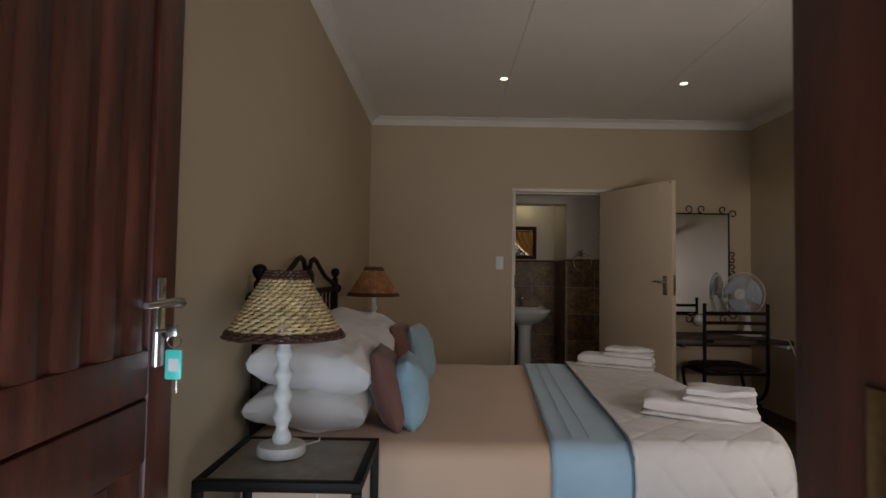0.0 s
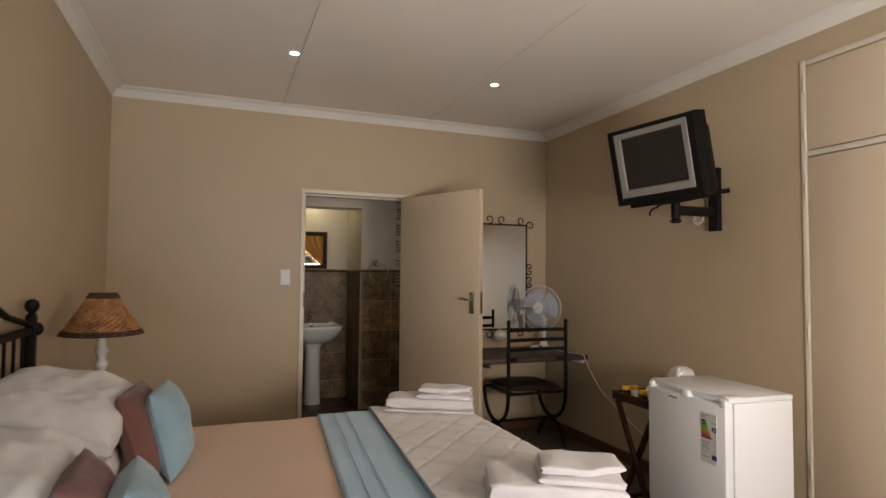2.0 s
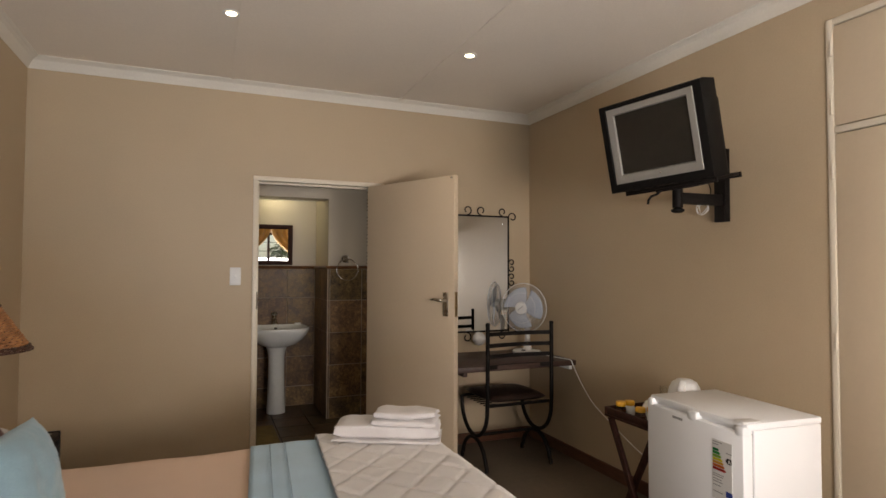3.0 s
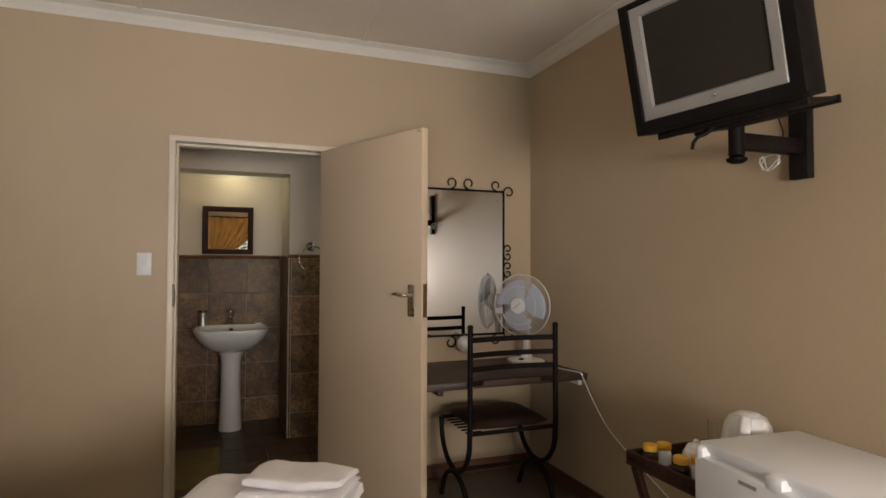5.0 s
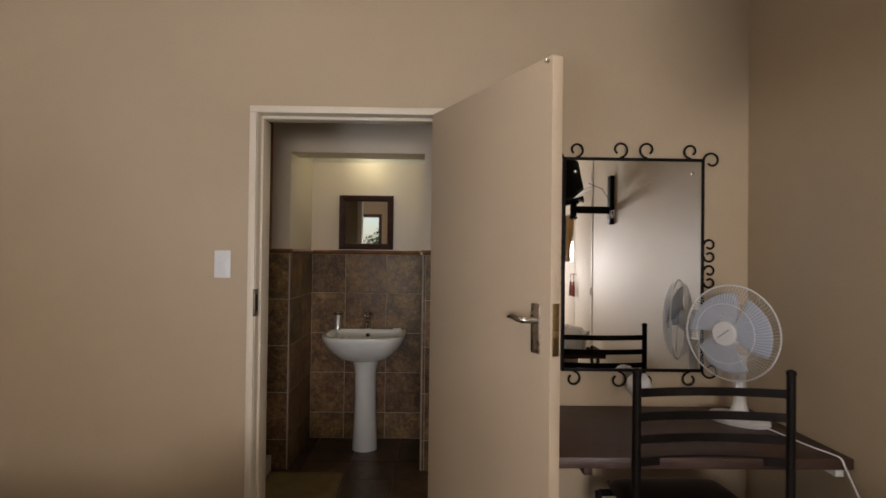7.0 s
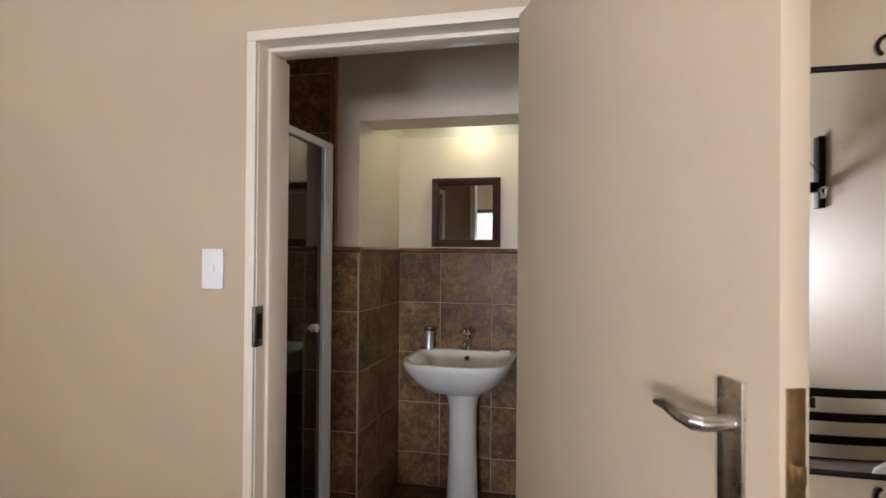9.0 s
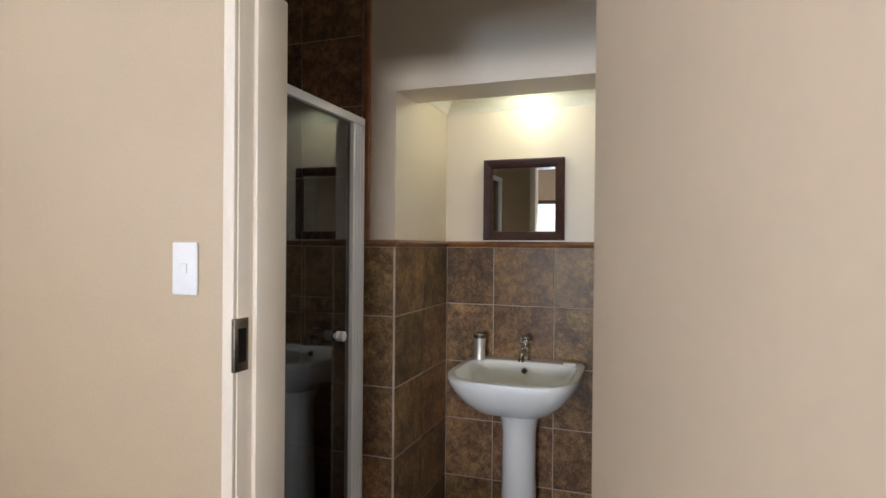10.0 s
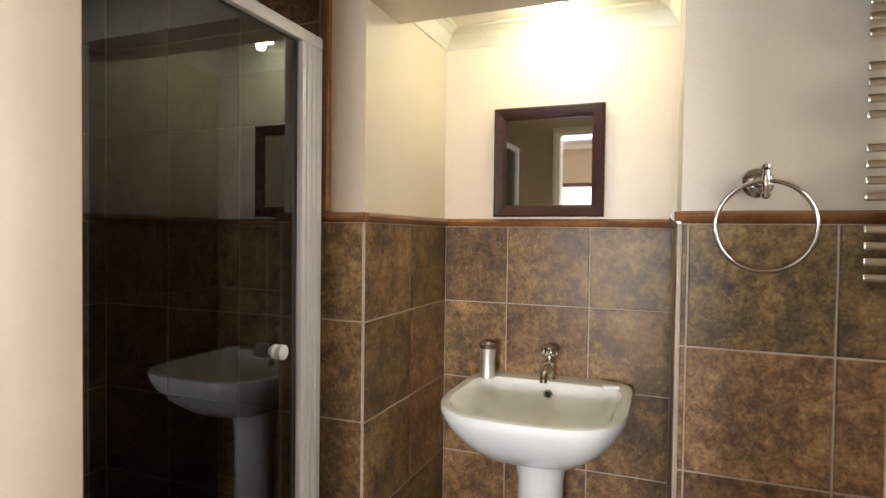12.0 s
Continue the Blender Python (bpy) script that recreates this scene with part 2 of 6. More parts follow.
TILE = dulled(slate("slate_wall_tile", 1.2, 0.36), 0.2)
FLOORTILE = dulled(slate("slate_floor_tile", 0.5, 0.34), 0.4)
MAT = material("bath_mat_terry", (0.21, 0.145, 0.045), 0.95, vary=0.2, scale=9, grain=260, bump=0.8, depth=0.004)
DESKTOP = material("desk_board", (0.062, 0.03, 0.021), 0.5, vary=0.35, scale=6, grain=45, bump=0.15, dark=(0.028, 0.014, 0.011), stretch=(0.6, 4, 4))
SEAT = material("brown_leatherette", (0.034, 0.019, 0.015), 0.4, vary=0.2, scale=10, grain=160, bump=0.35)
MIRROR = material("mirror_glass", (0.86, 0.87, 0.86), 0.012, metal=1.0, vary=0.0, bump=0.0)
PANE = glassy("clear_glass", (0.95, 0.97, 0.97))
# dark tint stands in for the shade inside the shower
SHOWERGLASS = glassy("shower_glass_shade_tint", (0.27, 0.28, 0.27))
SHOWERGLASS.node_tree.nodes["Principled BSDF"].inputs["IOR"].default_value = 1.6
FANBLADE = material("blue_fan_blade", (0.60, 0.68, 0.82), 0.35, vary=0.03, scale=6, grain=60, bump=0.0)
FANBLADE.node_tree.nodes["Principled BSDF"].inputs["Alpha"].default_value = 0.6
CURTAIN = material("gold_curtain", (0.62, 0.33, 0.07), 0.7, vary=0.2, scale=6, grain=260, bump=0.2, sheen=0.4)
YELLOW = material("yellow_lid", (0.80, 0.42, 0.03), 0.35, vary=0.08, scale=10, grain=80, bump=0.02)
AMBER = material("brown_granules", (0.16, 0.06, 0.02), 0.7, vary=0.4, scale=30, grain=160, bump=0.5)
TAG = material("turquoise_plastic", (0.08, 0.74, 0.62), 0.3, vary=0.06, scale=10, grain=90, bump=0.02)
PAPER = material("label_paper", (0.74, 0.74, 0.72), 0.5, vary=0.04, scale=10, grain=120, bump=0.02)
INK = material("black_ink", (0.02, 0.02, 0.022), 0.5, vary=0.1, bump=0.0)
INKGREY = material("grey_ink", (0.30, 0.30, 0.30), 0.5, vary=0.1, bump=0.0)
INKBLUE = material("blue_ink", (0.03, 0.06, 0.30), 0.5, vary=0.1, bump=0.0)
RED = material("red_tassel_thread", (0.32, 0.03, 0.025), 0.7, vary=0.2, scale=40, grain=200, bump=0.4)
LAWN = material("lawn", (0.07, 0.11, 0.035), 0.9, vary=0.4, scale=1.2, grain=30, bump=0.6, depth=0.03)
PAVING = material("porch_screed", (0.30, 0.27, 0.24), 0.8, vary=0.2, scale=2, grain=40, bump=0.3)
LEAF = material("shrub_leaf", (0.06, 0.11, 0.03), 0.5, vary=0.3, scale=6, grain=60, bump=0.1, random=0.2)
BARK = material("bark", (0.13, 0.09, 0.06), 0.9, vary=0.4, scale=14, grain=60, bump=0.7, depth=0.01)
BULB = glow("lit_bulb", (1.0, 0.86, 0.56), 11.0)
OUTSIDE = material("outside_plaster", (0.55, 0.49, 0.38), 0.8, vary=0.1, scale=1.5, grain=60, bump=0.3)


# ---- mesh tools ----
def box(bm, x0, x1, y0, y1, z0, z1, bevel=0.0, m=None, segments=2):
    vs = [bm.verts.new((x, y, z)) for z in (z0, z1) for x, y in ((x0, y0), (x1, y0), (x1, y1), (x0, y1))]
    fs = [bm.faces.new([vs[i] for i in f]) for f in ((3, 2, 1, 0), (4, 5, 6, 7), (0, 1, 5, 4), (1, 2, 6, 5), (2, 3, 7, 6), (3, 0, 4, 7))]
    made = vs
    if bevel > 0:
        es = list({e for f in fs for e in f.edges})
        r = bmesh.ops.bevel(bm, geom=es, offset=bevel, segments=segments, affect="EDGES", profile=0.5)
        made = list({v for f in r["faces"] for v in f.verts} | {v for v in vs if v.is_valid})
    if m is not None:
        bmesh.ops.transform(bm, matrix=m, verts=made)
    return made


def ring(bm, centre, a, b, r, segments):
    return [bm.verts.new(centre + (a * math.cos(2 * math.pi * i / segments) + b * math.sin(2 * math.pi * i / segments)) * r) for i in range(segments)]


def bridge(bm, one, two):
    n = len(one)
    for i in range(n):
        bm.faces.new((one[i], one[(i + 1) % n], two[(i + 1) % n], two[i]))


def tube(bm, points, radius, segments=8, closed=False, caps=True):
    """A round bar along points; radius may be a list."""
    ps = [Vector(p) for p in points]
    n = len(ps)
    rs = radius if isinstance(radius, (list, tuple)) else [radius] * n
    rings, a = [], None
    for i, p in enumerate(ps):
        if closed:
            d = (ps[(i + 1) % n] - ps[i - 1]).normalized()
        else:
            d = (ps[min(i + 1, n - 1)] - ps[max(i - 1, 0)]).normalized()
        if a is None:
            a = d.orthogonal().normalized()
        a = (a - d * a.dot(d)).normalized()
        rings.append(ring(bm, p, a, d.cross(a), rs[i], segments))
    for i in range(n - 1):
        bridge(bm, rings[i], rings[i + 1])
    if closed:
        bridge(bm, rings[-1], rings[0])
    elif caps:
        bm.faces.new(rings[0][::-1])
        bm.faces.new(rings[-1])


def lathe(bm, profile, segments=24, m=None, caps=True):
    """profile: (radius, z) from below."""
    m = m or Matrix()
    rings = [[bm.verts.new(m @ Vector((r * math.cos(2 * math.pi * i / segments), r * math.sin(2 * math.pi * i / segments), z))) for i in range(segments)] for r, z in profile]
    for one, two in zip(rings, rings[1:]):
        bridge(bm, one, two)
    if caps:
        bm.faces.new(rings[0][::-1])
        bm.faces.new(rings[-1])


def grid(bm, nu, nv, place):
    vs = [[bm.verts.new(place(i / nu, j / nv)) for j in range(nv + 1)] for i in range(nu + 1)]
    for i in range(nu):
        for j in range(nv):
            bm.faces.new((vs[i][j], vs[i + 1][j], vs[i + 1][j + 1], vs[i][j + 1]))
    return vs


def arc(centre, a, b, r, start, end, n=12):
    c, a, b = Vector(centre), Vector(a), Vector(b)
    return [c + (a * math.cos(radians(start + (end - start) * i / n)) + b * math.sin(radians(start + (end - start) * i / n))) * r for i in range(n + 1)]


def spiral(start, a, b, size, n=26, turns=0.9):
    """A scroll that leaves start along a and curls towards b."""
    s, a, b = Vector(start), Vector(a), Vector(b)
    c = s + b * size
    return [c + (a * math.sin(2 * math.pi * turns * i / n) - b * math.cos(2 * math.pi * turns * i / n)) * size * (1 - 0.45 * i / n) for i in range(n + 1)]


def finish(bm, name, mat, smooth=True):
    bmesh.ops.recalc_face_normals(bm, faces=bm.faces)
    me = bpy.data.meshes.new(name)
    bm.to_mesh(me)
    bm.free()
    me.materials.append(mat)
    if smooth:
        me.polygons.foreach_set("use_smooth", [True] * len(me.polygons))
        me.set_sharp_from_angle(angle=radians(40))
    return me


def part(name, bm, mat, parent, label="", smooth=True):
    ob = new(name, finish(bm, name, mat, smooth))
    ob.parent = parent
    return tagged(ob, label)


def thing(name, label, category, m=None, group=""):
    ob = new(name)
    ob.empty_display_size = 0.1
    if m is not None:
        ob.matrix_world = m
    return tagged(ob, label, category, group)


def structure(name, bm, mat, label, category="", smooth=False):
    ob = new(name, finish(bm, name, mat, smooth))
    return tagged(ob, label, category or name.split("_")[0], kind="structure")


def bm_of(*boxes, bevel=0.0):
    bm = bmesh.new()
    for b in boxes:
        box(bm, *b, bevel=bevel)
    return bm


X, Y, Z = Vector((1, 0, 0)), Vector((0, 1, 0)), Vector((0, 0, 1))

# ---- the rooms ----
bm = bm_of((XL - 0.2, XR + 0.75, YS - 0.22, YN + 0.12, -0.12, 0.0))
structure("floor", bm, FLOOR, "worn brown screeded bedroom floor", "floor")
bm = bm_of((BX0 - 0.2, BX1 + 0.2, YB0, YNI + 0.2, -0.12, -0.008))
bathroom_floor = structure("floor_bathroom", bm, GROUT, "dark slate tiled bathroom floor with pale joints", "floor")
bm = bm_of((XL - 0.2, XR + 0.75, YS - 0.22, YN + 0.12, TOP, TOP + 0.1))
# cover strips over the joints of the ceiling boards
for sx in (1.305, 2.53):
    box(bm, sx - 0.016, sx + 0.016, YS, YN, TOP - 0.006, TOP + 0.002)
structure("ceiling", bm, CEIL, "off-white painted board ceiling with cover strips", "ceiling")
bm = bm_of((BX0 - 0.2, BX1 + 0.2, YB0, YB1, TOP, TOP + 0.1))
structure("ceiling_bathroom", bm, CEIL, "plain white bathroom ceiling", "ceiling")
structure("wall_west", bm_of((XL - 0.2, XL, YS - 0.22, YN + 0.12, 0, TOP)), WALL, "beige painted plaster wall behind the bed", "wall")
structure("wall_east", bm_of((XR, XR + 0.2, 3.265, YN + 0.12, 0, TOP), (XR, XR + 0.2, YS, 3.265, 2.537, TOP)), WALL, "beige painted plaster wall beside the wardrobe", "wall")
structure("wall_north", bm_of((XL, DX0 - 0.005, YN, YB0, 0, TOP), (DX1 + 0.005, XR, YN, YB0, 0, TOP), (DX0 - 0.005, DX1 + 0.005, YN, YB0, DZ + 0.005, TOP)), WALL, "beige painted plaster wall with a doorway", "wall")
structure("wall_south", bm_of((XL, EX0 - 0.06, YS - 0.22, YS, 0, TOP), (EX0 - 0.06, EX1 + 0.06, YS - 0.22, YS, EZ + 0.06, TOP), (EX1 + 0.06, WX0, YS - 0.22, YS, 0, TOP),
          (WX0, WX1, YS - 0.22, YS, 0, WZ0), (WX0, WX1, YS - 0.22, YS, WZ1, TOP), (WX1, XR + 0.75, YS - 0.22, YS, 0, TOP)), WALL, "beige painted front wall with entrance and window", "wall")
# bathroom
structure("wall_bathroom_west", bm_of((BX0 - 0.2, BX0, YB0, YB1, 0, TOP)), NICHE_PAINT, "tiled shower side wall", "wall")
structure("wall_bathroom_east", bm_of((BX1, BX1 + 0.12, YB0, YB1 + 0.12, 0, 1.35), (BX1, BX1 + 0.12, YB0, YB1 + 0.12, 2.15, TOP), (BX1, BX1 + 0.12, YB0, 6.12, 1.35, 2.15), (BX1, BX1 + 0.12, 6.72, YB1 + 0.12, 1.35, 2.15)), NICHE_PAINT, "cream painted bathroom side wall with a small window opening", "wall")
structure("wall_bathroom_north", bm_of((BX0 - 0.2, NX0, YB1, YB1 + 0.12, 0, TOP), (NX1, BX1, YB1, YB1 + 0.12, 0, TOP), (NX0, NX1, YB1, YB1 + 0.225, NZ, TOP)), NICHE_PAINT, "cream painted bathroom wall with a basin niche", "wall")
for name, b in (("wall_niche_west", (NX0 - 0.1, NX0, YB1 + 0.12, YNI + 0.1, 0, 2.3)), ("wall_niche_east", (NX1, NX1 + 0.1, YB1 + 0.12, YNI + 0.1, 0, 2.3)), ("wall_niche_north", (NX0, NX1, YNI, YNI + 0.1, 0, 2.3))):
    structure(name, bm_of(b), NICHE_PAINT, "cream painted niche wall round the basin", "wall")
structure("ceiling_niche", bm_of((NX0, NX1, YB1 + 0.225, YNI, 2.185, 2.3)), CEIL, "white niche ceiling", "ceiling")


# cornices: a coved profile along each wall
def cornice(name, a, b, inward, z, size, label):
    a, b, n = Vector(a), Vector(b), Vector(inward)
    prof = [(0, -size), (0.004, -size), (size * 0.14, -size * 0.86), (size * 0.22, -size * 0.72), (size * 0.5, -size * 0.32), (size * 0.78, -size * 0.16), (size * 0.9, -size * 0.12), (size, -0.004), (size, 0), (0, 0)]
    bm = bmesh.new()
    rows = [[bm.verts.new(p + n * u + Z * (z + v)) for u, v in prof] for p in (a, b)]
    bridge(bm, rows[0], rows[1])
    bm.faces.new(rows[0])
    bm.faces.new(rows[1][::-1])
    structure(name, bm, CORNICE, label, "cornice")


cornice("trim_cornice_north", (XL, YN, 0), (XR, YN, 0), (0, -1, 0), TOP, 0.07, "white coved cornice along the bedroom wall")
cornice("trim_cornice_east", (XR, YS, 0), (XR, YN, 0), (-1, 0, 0), TOP, 0.07, "white coved cornice along the bedroom wall")
cornice("trim_cornice_west", (XL, YS, 0), (XL, YN, 0), (1, 0, 0), TOP, 0.07, "white coved cornice along the bedroom wall")
cornice("trim_cornice_south", (XL, YS, 0), (XR, YS, 0), (0, 1, 0), TOP, 0.07, "white coved cornice along the bedroom wall")
cornice("trim_cornice_niche", (NX0, YNI, 0), (NX1, YNI, 0), (0, -1, 0), 2.185, 0.07, "white coved cornice in the basin niche")
cornice("trim_cornice_niche_side", (NX0, YB1 + 0.225, 0), (NX0, YNI, 0), (1, 0, 0), 2.185, 0.07, "white coved cornice in the basin niche")
cornice("trim_cornice_niche_far", (NX1, YB1 + 0.225, 0), (NX1, YNI, 0), (-1, 0, 0), 2.185, 0.07, "white coved cornice in the basin niche")
# skirtings
for i, b in enumerate(((XL, 1.445, YN - 0.016, YN, 0, 0.085), (DX1 + 0.05, XR, YN - 0.016, YN, 0, 0.085), (XR - 0.016, XR, 3.28, YN - 0.016, 0, 0.085), (XL, XL + 0.016, YS, YN - 0.016, 0, 0.085))):
    structure("baseboard_%d" % (i + 1), bm_of(b, bevel=0.004), SKIRT, "red-brown varnished skirting board", "skirting")

# ---- bathroom door: steel frame, flush leaf standing open ----
door = new("door_2")
tagged(door, "cream painted flush door standing open into the bedroom", "door", kind="structure")
bm = bmesh.new()
F = 0.031
for x0, x1, x2, s in ((DX0 - F, DX0, DX0 + 0.014, 1), (DX1 + F, DX1, DX1 - 0.014, -1)):
    box(bm, min(x0, x1), max(x0, x1), YN - 0.012, YN + 0.002, 0, DZ, 0.003)
    box(bm, min(x0 + s * 0.016, x1 + s * 0.003), max(x0 + s * 0.016, x1 + s * 0.003), YN, YB0 + 0.053, 0, DZ + 0.003, 0.002)
    box(bm, min(x1, x2), max(x1, x2), YN + 0.052, YB0 + 0.054, 0, DZ - 0.014, 0.003)
    box(bm, min(x0, x1), max(x0, x1), YB0 - 0.002, YB0 + 0.055, 0, DZ, 0.003)
box(bm, DX0 - F, DX1 + F, YN - 0.0125, YN + 0.002, DZ, DZ + F, 0.003)
box(bm, DX0 - F, DX1 + F, YB0 - 0.002, YB0 + 0.0555, DZ, DZ + F, 0.003)
box(bm, DX0, DX1, YN, YB0 + 0.012, DZ, DZ + 0.012, 0.002)
box(bm, DX0, DX1, YN + 0.052, YB0 + 0.011, DZ - 0.014, DZ, 0.003)
part("door_frame", bm, FRAME, door, "cream gloss painted steel frame")
bm = bm_of((DX0 - 0.004, DX0 + 0.006, YN - 0.0135, YN + 0.035, 1.123, 1.245), bevel=0.002)
strike = part("strike_plate", bm, TARNISH, door, "worn steel strike plate")
# solid dark block in place of the shade inside the latch slot
bm = bm_of((DX0 + 0.002, DX0 + 0.008, YN - 0.002, YN + 0.024, 1.145, 1.222))
part("strike_hole", bm, IRON, strike)
hinge, free = Vector((2.2735, 5.779, 0)), Vector((2.646, 4.996, 0))
along = (free - hinge).normalized()
face = Vector((along.y, -along.x, 0))            # towards the bed
LM = Matrix(((along.x, -face.x, 0, hinge.x), (along.y, -face.y, 0, hinge.y), (0, 0, 1, 0), (0, 0, 0, 1)))
W = (free - hinge).length
leaf = part("leaf", bm_of((0, W, 0, 0.04, 0.012, 2.03), bevel=0.0025), CREAM, door, "cream painted flush leaf")
leaf.matrix_local = LM
bm = bmesh.new()
box(bm, W - 0.094, W - 0.05, -0.007, 0.002, 1.100, 1.258, 0.003)
part("handle_plate", bm, STEEL, leaf, "worn brushed steel backplate")
bm = bmesh.new()
tube(bm, [(W - 0.069, -0.004, 1.206), (W - 0.069, -0.045, 1.206), (W - 0.075, -0.052, 1.207), (W - 0.10, -0.054, 1.209), (W - 0.135, -0.050, 1.213), (W - 0.165, -0.044, 1.209)], [0.011, 0.010, 0.011, 0.010, 0.009, 0.007], 12)
part("lever", bm, STEEL, leaf, "worn steel lever")
bm = bmesh.new()
box(bm, W - 0.001, W + 0.003, 0.008, 0.032, 1.10, 1.262, 0.001)
box(bm, W, W + 0.012, 0.013, 0.026, 1.155, 1.18, 0.003)
part("lock_edge", bm, BRASS, leaf, "worn brass lock plate")
bm = bmesh.new()
lathe(bm, [(0.001, 0), (0.007, 0.001), (0.006, 0.012), (0.002, 0.016)], 10, pose(W - 0.02, 0.0, 2.015, 90))
part("hook", bm, STEEL, leaf)
for hz in (0.25, 1.0, 1.8):
    bm = bmesh.new()
    tube(bm, [(-0.004, 0.045, hz - 0.05), (-0.004, 0.045, hz + 0.05)], 0.007, 8)
    part("hinge", bm, FRAME, leaf)

# ---- entrance door: timber frame, boarded leaf standing open ----
door1 = new("door_1")
tagged(door1, "dark red-brown wooden entrance door standing open", "door", kind="structure")
for x0, x1 in ((EX0 - 0.06, EX0), (EX1, EX1 + 0.06)):
    bm = bm_of((x0, x1, YS - 0.16, YS + 0.004, 0, EZ), bevel=0.004)
    part("jamb", bm, DOORWOOD, door1)
part("head", bm_of((EX0 - 0.06, EX1 + 0.06, YS - 0.16, YS + 0.004, EZ, EZ + 0.06), bevel=0.004), DOORWOOD, door1)
bm = bm_of((EX1 - 0.003, EX1 + 0.004, YS - 0.10, YS - 0.075, 1.02, 1.18), bevel=0.001)
part("strike_plate", bm, BRASS, door1, "worn brass strike plate")
DL = Matrix(((0, -1, 0, 0.252), (1, 0, 0, YS + 0.005), (0, 0, 1, 0), (0, 0, 0, 1))) @ pose(0, 0, 0, 0, 0, 1.5)
L = 0.825
door_leaf = part("leaf", bm_of((0, L, 0.012, 0.030, 0.01, EZ - 0.01)), DOORWOOD, door1, "dark varnished boarded leaf")
door_leaf.matrix_local = DL
for name, b in (("stile", (0, 0.11, 0, 0.042, 0.01, EZ - 0.01)), ("stile", (L - 0.11, L, 0, 0.042, 0.01, EZ - 0.01)), ("rail", (0.11, L - 0.11, 0.001, 0.041, 0.01, 0.21)),
                ("rail", (0.11, L - 0.11, 0.001, 0.041, 0.99, 1.085)), ("rail", (0.11, L - 0.11, 0.001, 0.041, 0.86, 0.985)), ("rail", (0.11, L - 0.11, 0.001, 0.041, EZ - 0.12, EZ - 0.01))):
    part(name, bm_of(b, bevel=0.005), DOORWOOD, door_leaf)
n = 6
for z0, z1 in ((0.21, 0.86), (1.085, EZ - 0.12)):
    for i in range(n):
        w = (L - 0.22) / n
        bm = bmesh.new()
        x0, x1 = 0.11 + w * i + 0.001, 0.11 + w * (i + 1) - 0.001
        rows = [[bm.verts.new((x, y, z)) for x, y in ((x0, 0.028), (x0, 0.021), (x0 + 0.022, 0.005), (x0 + 0.034, 0.002), (x1 - 0.034, 0.002), (x1 - 0.022, 0.005), (x1, 0.021), (x1, 0.028))] for z in (z0, z1)]
        bridge(bm, rows[0], rows[1])
        bm.faces.new(rows[0])
        bm.faces.new(rows[1][::-1])
        part("board", bm, DOORWOOD, door_leaf)
bm = bm_of((L - 0.095, L - 0.06, -0.007, 0.001, 1.045, 1.23), bevel=0.003)
part("handle_plate", bm, CHROME, door_leaf, "chrome backplate")
bm = bmesh.new()
tube(bm, [(L - 0.078, -0.003, 1.178), (L - 0.078, -0.042, 1.178), (L - 0.085, -0.048, 1.178), (L - 0.13, -0.048, 1.181), (L - 0.215, -0.040, 1.179)], [0.011, 0.010, 0.011, 0.010, 0.006], 12)
part("lever", bm, CHROME, door_leaf, "chrome lever")
bm = bmesh.new()
box(bm, L - 0.001, L + 0.003, 0.010, 0.034, 1.02, 1.25, 0.001)
part("lock_edge", bm, STEEL, door_leaf)
# keys in the lock
keys = thing("key_ring", "bunch of keys with a turquoise plastic tag hanging in the lock", "keys", DL @ pose(-0.045, 0, -0.012))
bm = bmesh.new()
tube(bm, [(L - 0.068, -0.012, 1.135), (L - 0.068, -0.035, 1.135)], 0.0035, 6)
box(bm, L - 0.072, L - 0.064, -0.055, -0.033, 1.123, 1.147, 0.002)
part("key", bm, STEEL, keys)
bm = bmesh.new()
tube(bm, arc((L - 0.068, -0.05, 1.115), Y, Z, 0.014, 0, 345, 20), 0.0013, 6)
part("ring", bm, STEEL, keys)
bm = bm_of((L - 0.056, L - 0.049, -0.060, -0.026, 1.035, 1.096), bevel=0.0033)
tag = part("tag", bm, TAG, keys, "turquoise plastic tag")
part("tag_label", bm_of((L - 0.0566, L - 0.055, -0.054, -0.034, 1.052, 1.078)), PAPER, tag)
bm = bmesh.new()
box(bm, L - 0.045, L - 0.037, -0.047, -0.044, 1.005, 1.045, 0.001)
part("spare_key", bm, STEEL, keys)

# ---- bedroom window with tied-back curtains ----
win = new("window_1")
tagged(win, "dark framed window with burglar bars in the front wall", "window", kind="structure")
yw = YS - 0.13
for b in ((WX0, WX1, yw - 0.03, yw + 0.03, WZ0, WZ0 + 0.05), (WX0, WX1, yw - 0.03, yw + 0.03, WZ1 - 0.05, WZ1), (WX0, WX0 + 0.05, yw - 0.03, yw + 0.03, WZ0 + 0.05, WZ1 - 0.05), (WX1 - 0.05, WX1, yw - 0.03, yw + 0.03, WZ0 + 0.05, WZ1 - 0.05),
          (2.26, 2.31, yw - 0.03, yw + 0.03, WZ0 + 0.05, WZ1 - 0.05)):
    part("window_frame", bm_of(b, bevel=0.004), DARKWOOD, win)
for x0, x1 in ((WX0 + 0.05, 2.26), (2.31, WX1 - 0.05)):
    p = part("pane", bm_of((x0, x1, yw - 0.002, yw + 0.002, WZ0 + 0.05, WZ1 - 0.05)), PANE, win, smooth=False)
    p.visible_shadow = False
for i in range(5):
    bz = WZ0 + 0.2 + i * 0.19
    bm = bmesh.new()
    tube(bm, [(WX0 + 0.03, yw + 0.045, bz), (WX1 - 0.03, yw + 0.045, bz)], 0.006, 6)
    part("burglar_bar", bm, IRON, win)
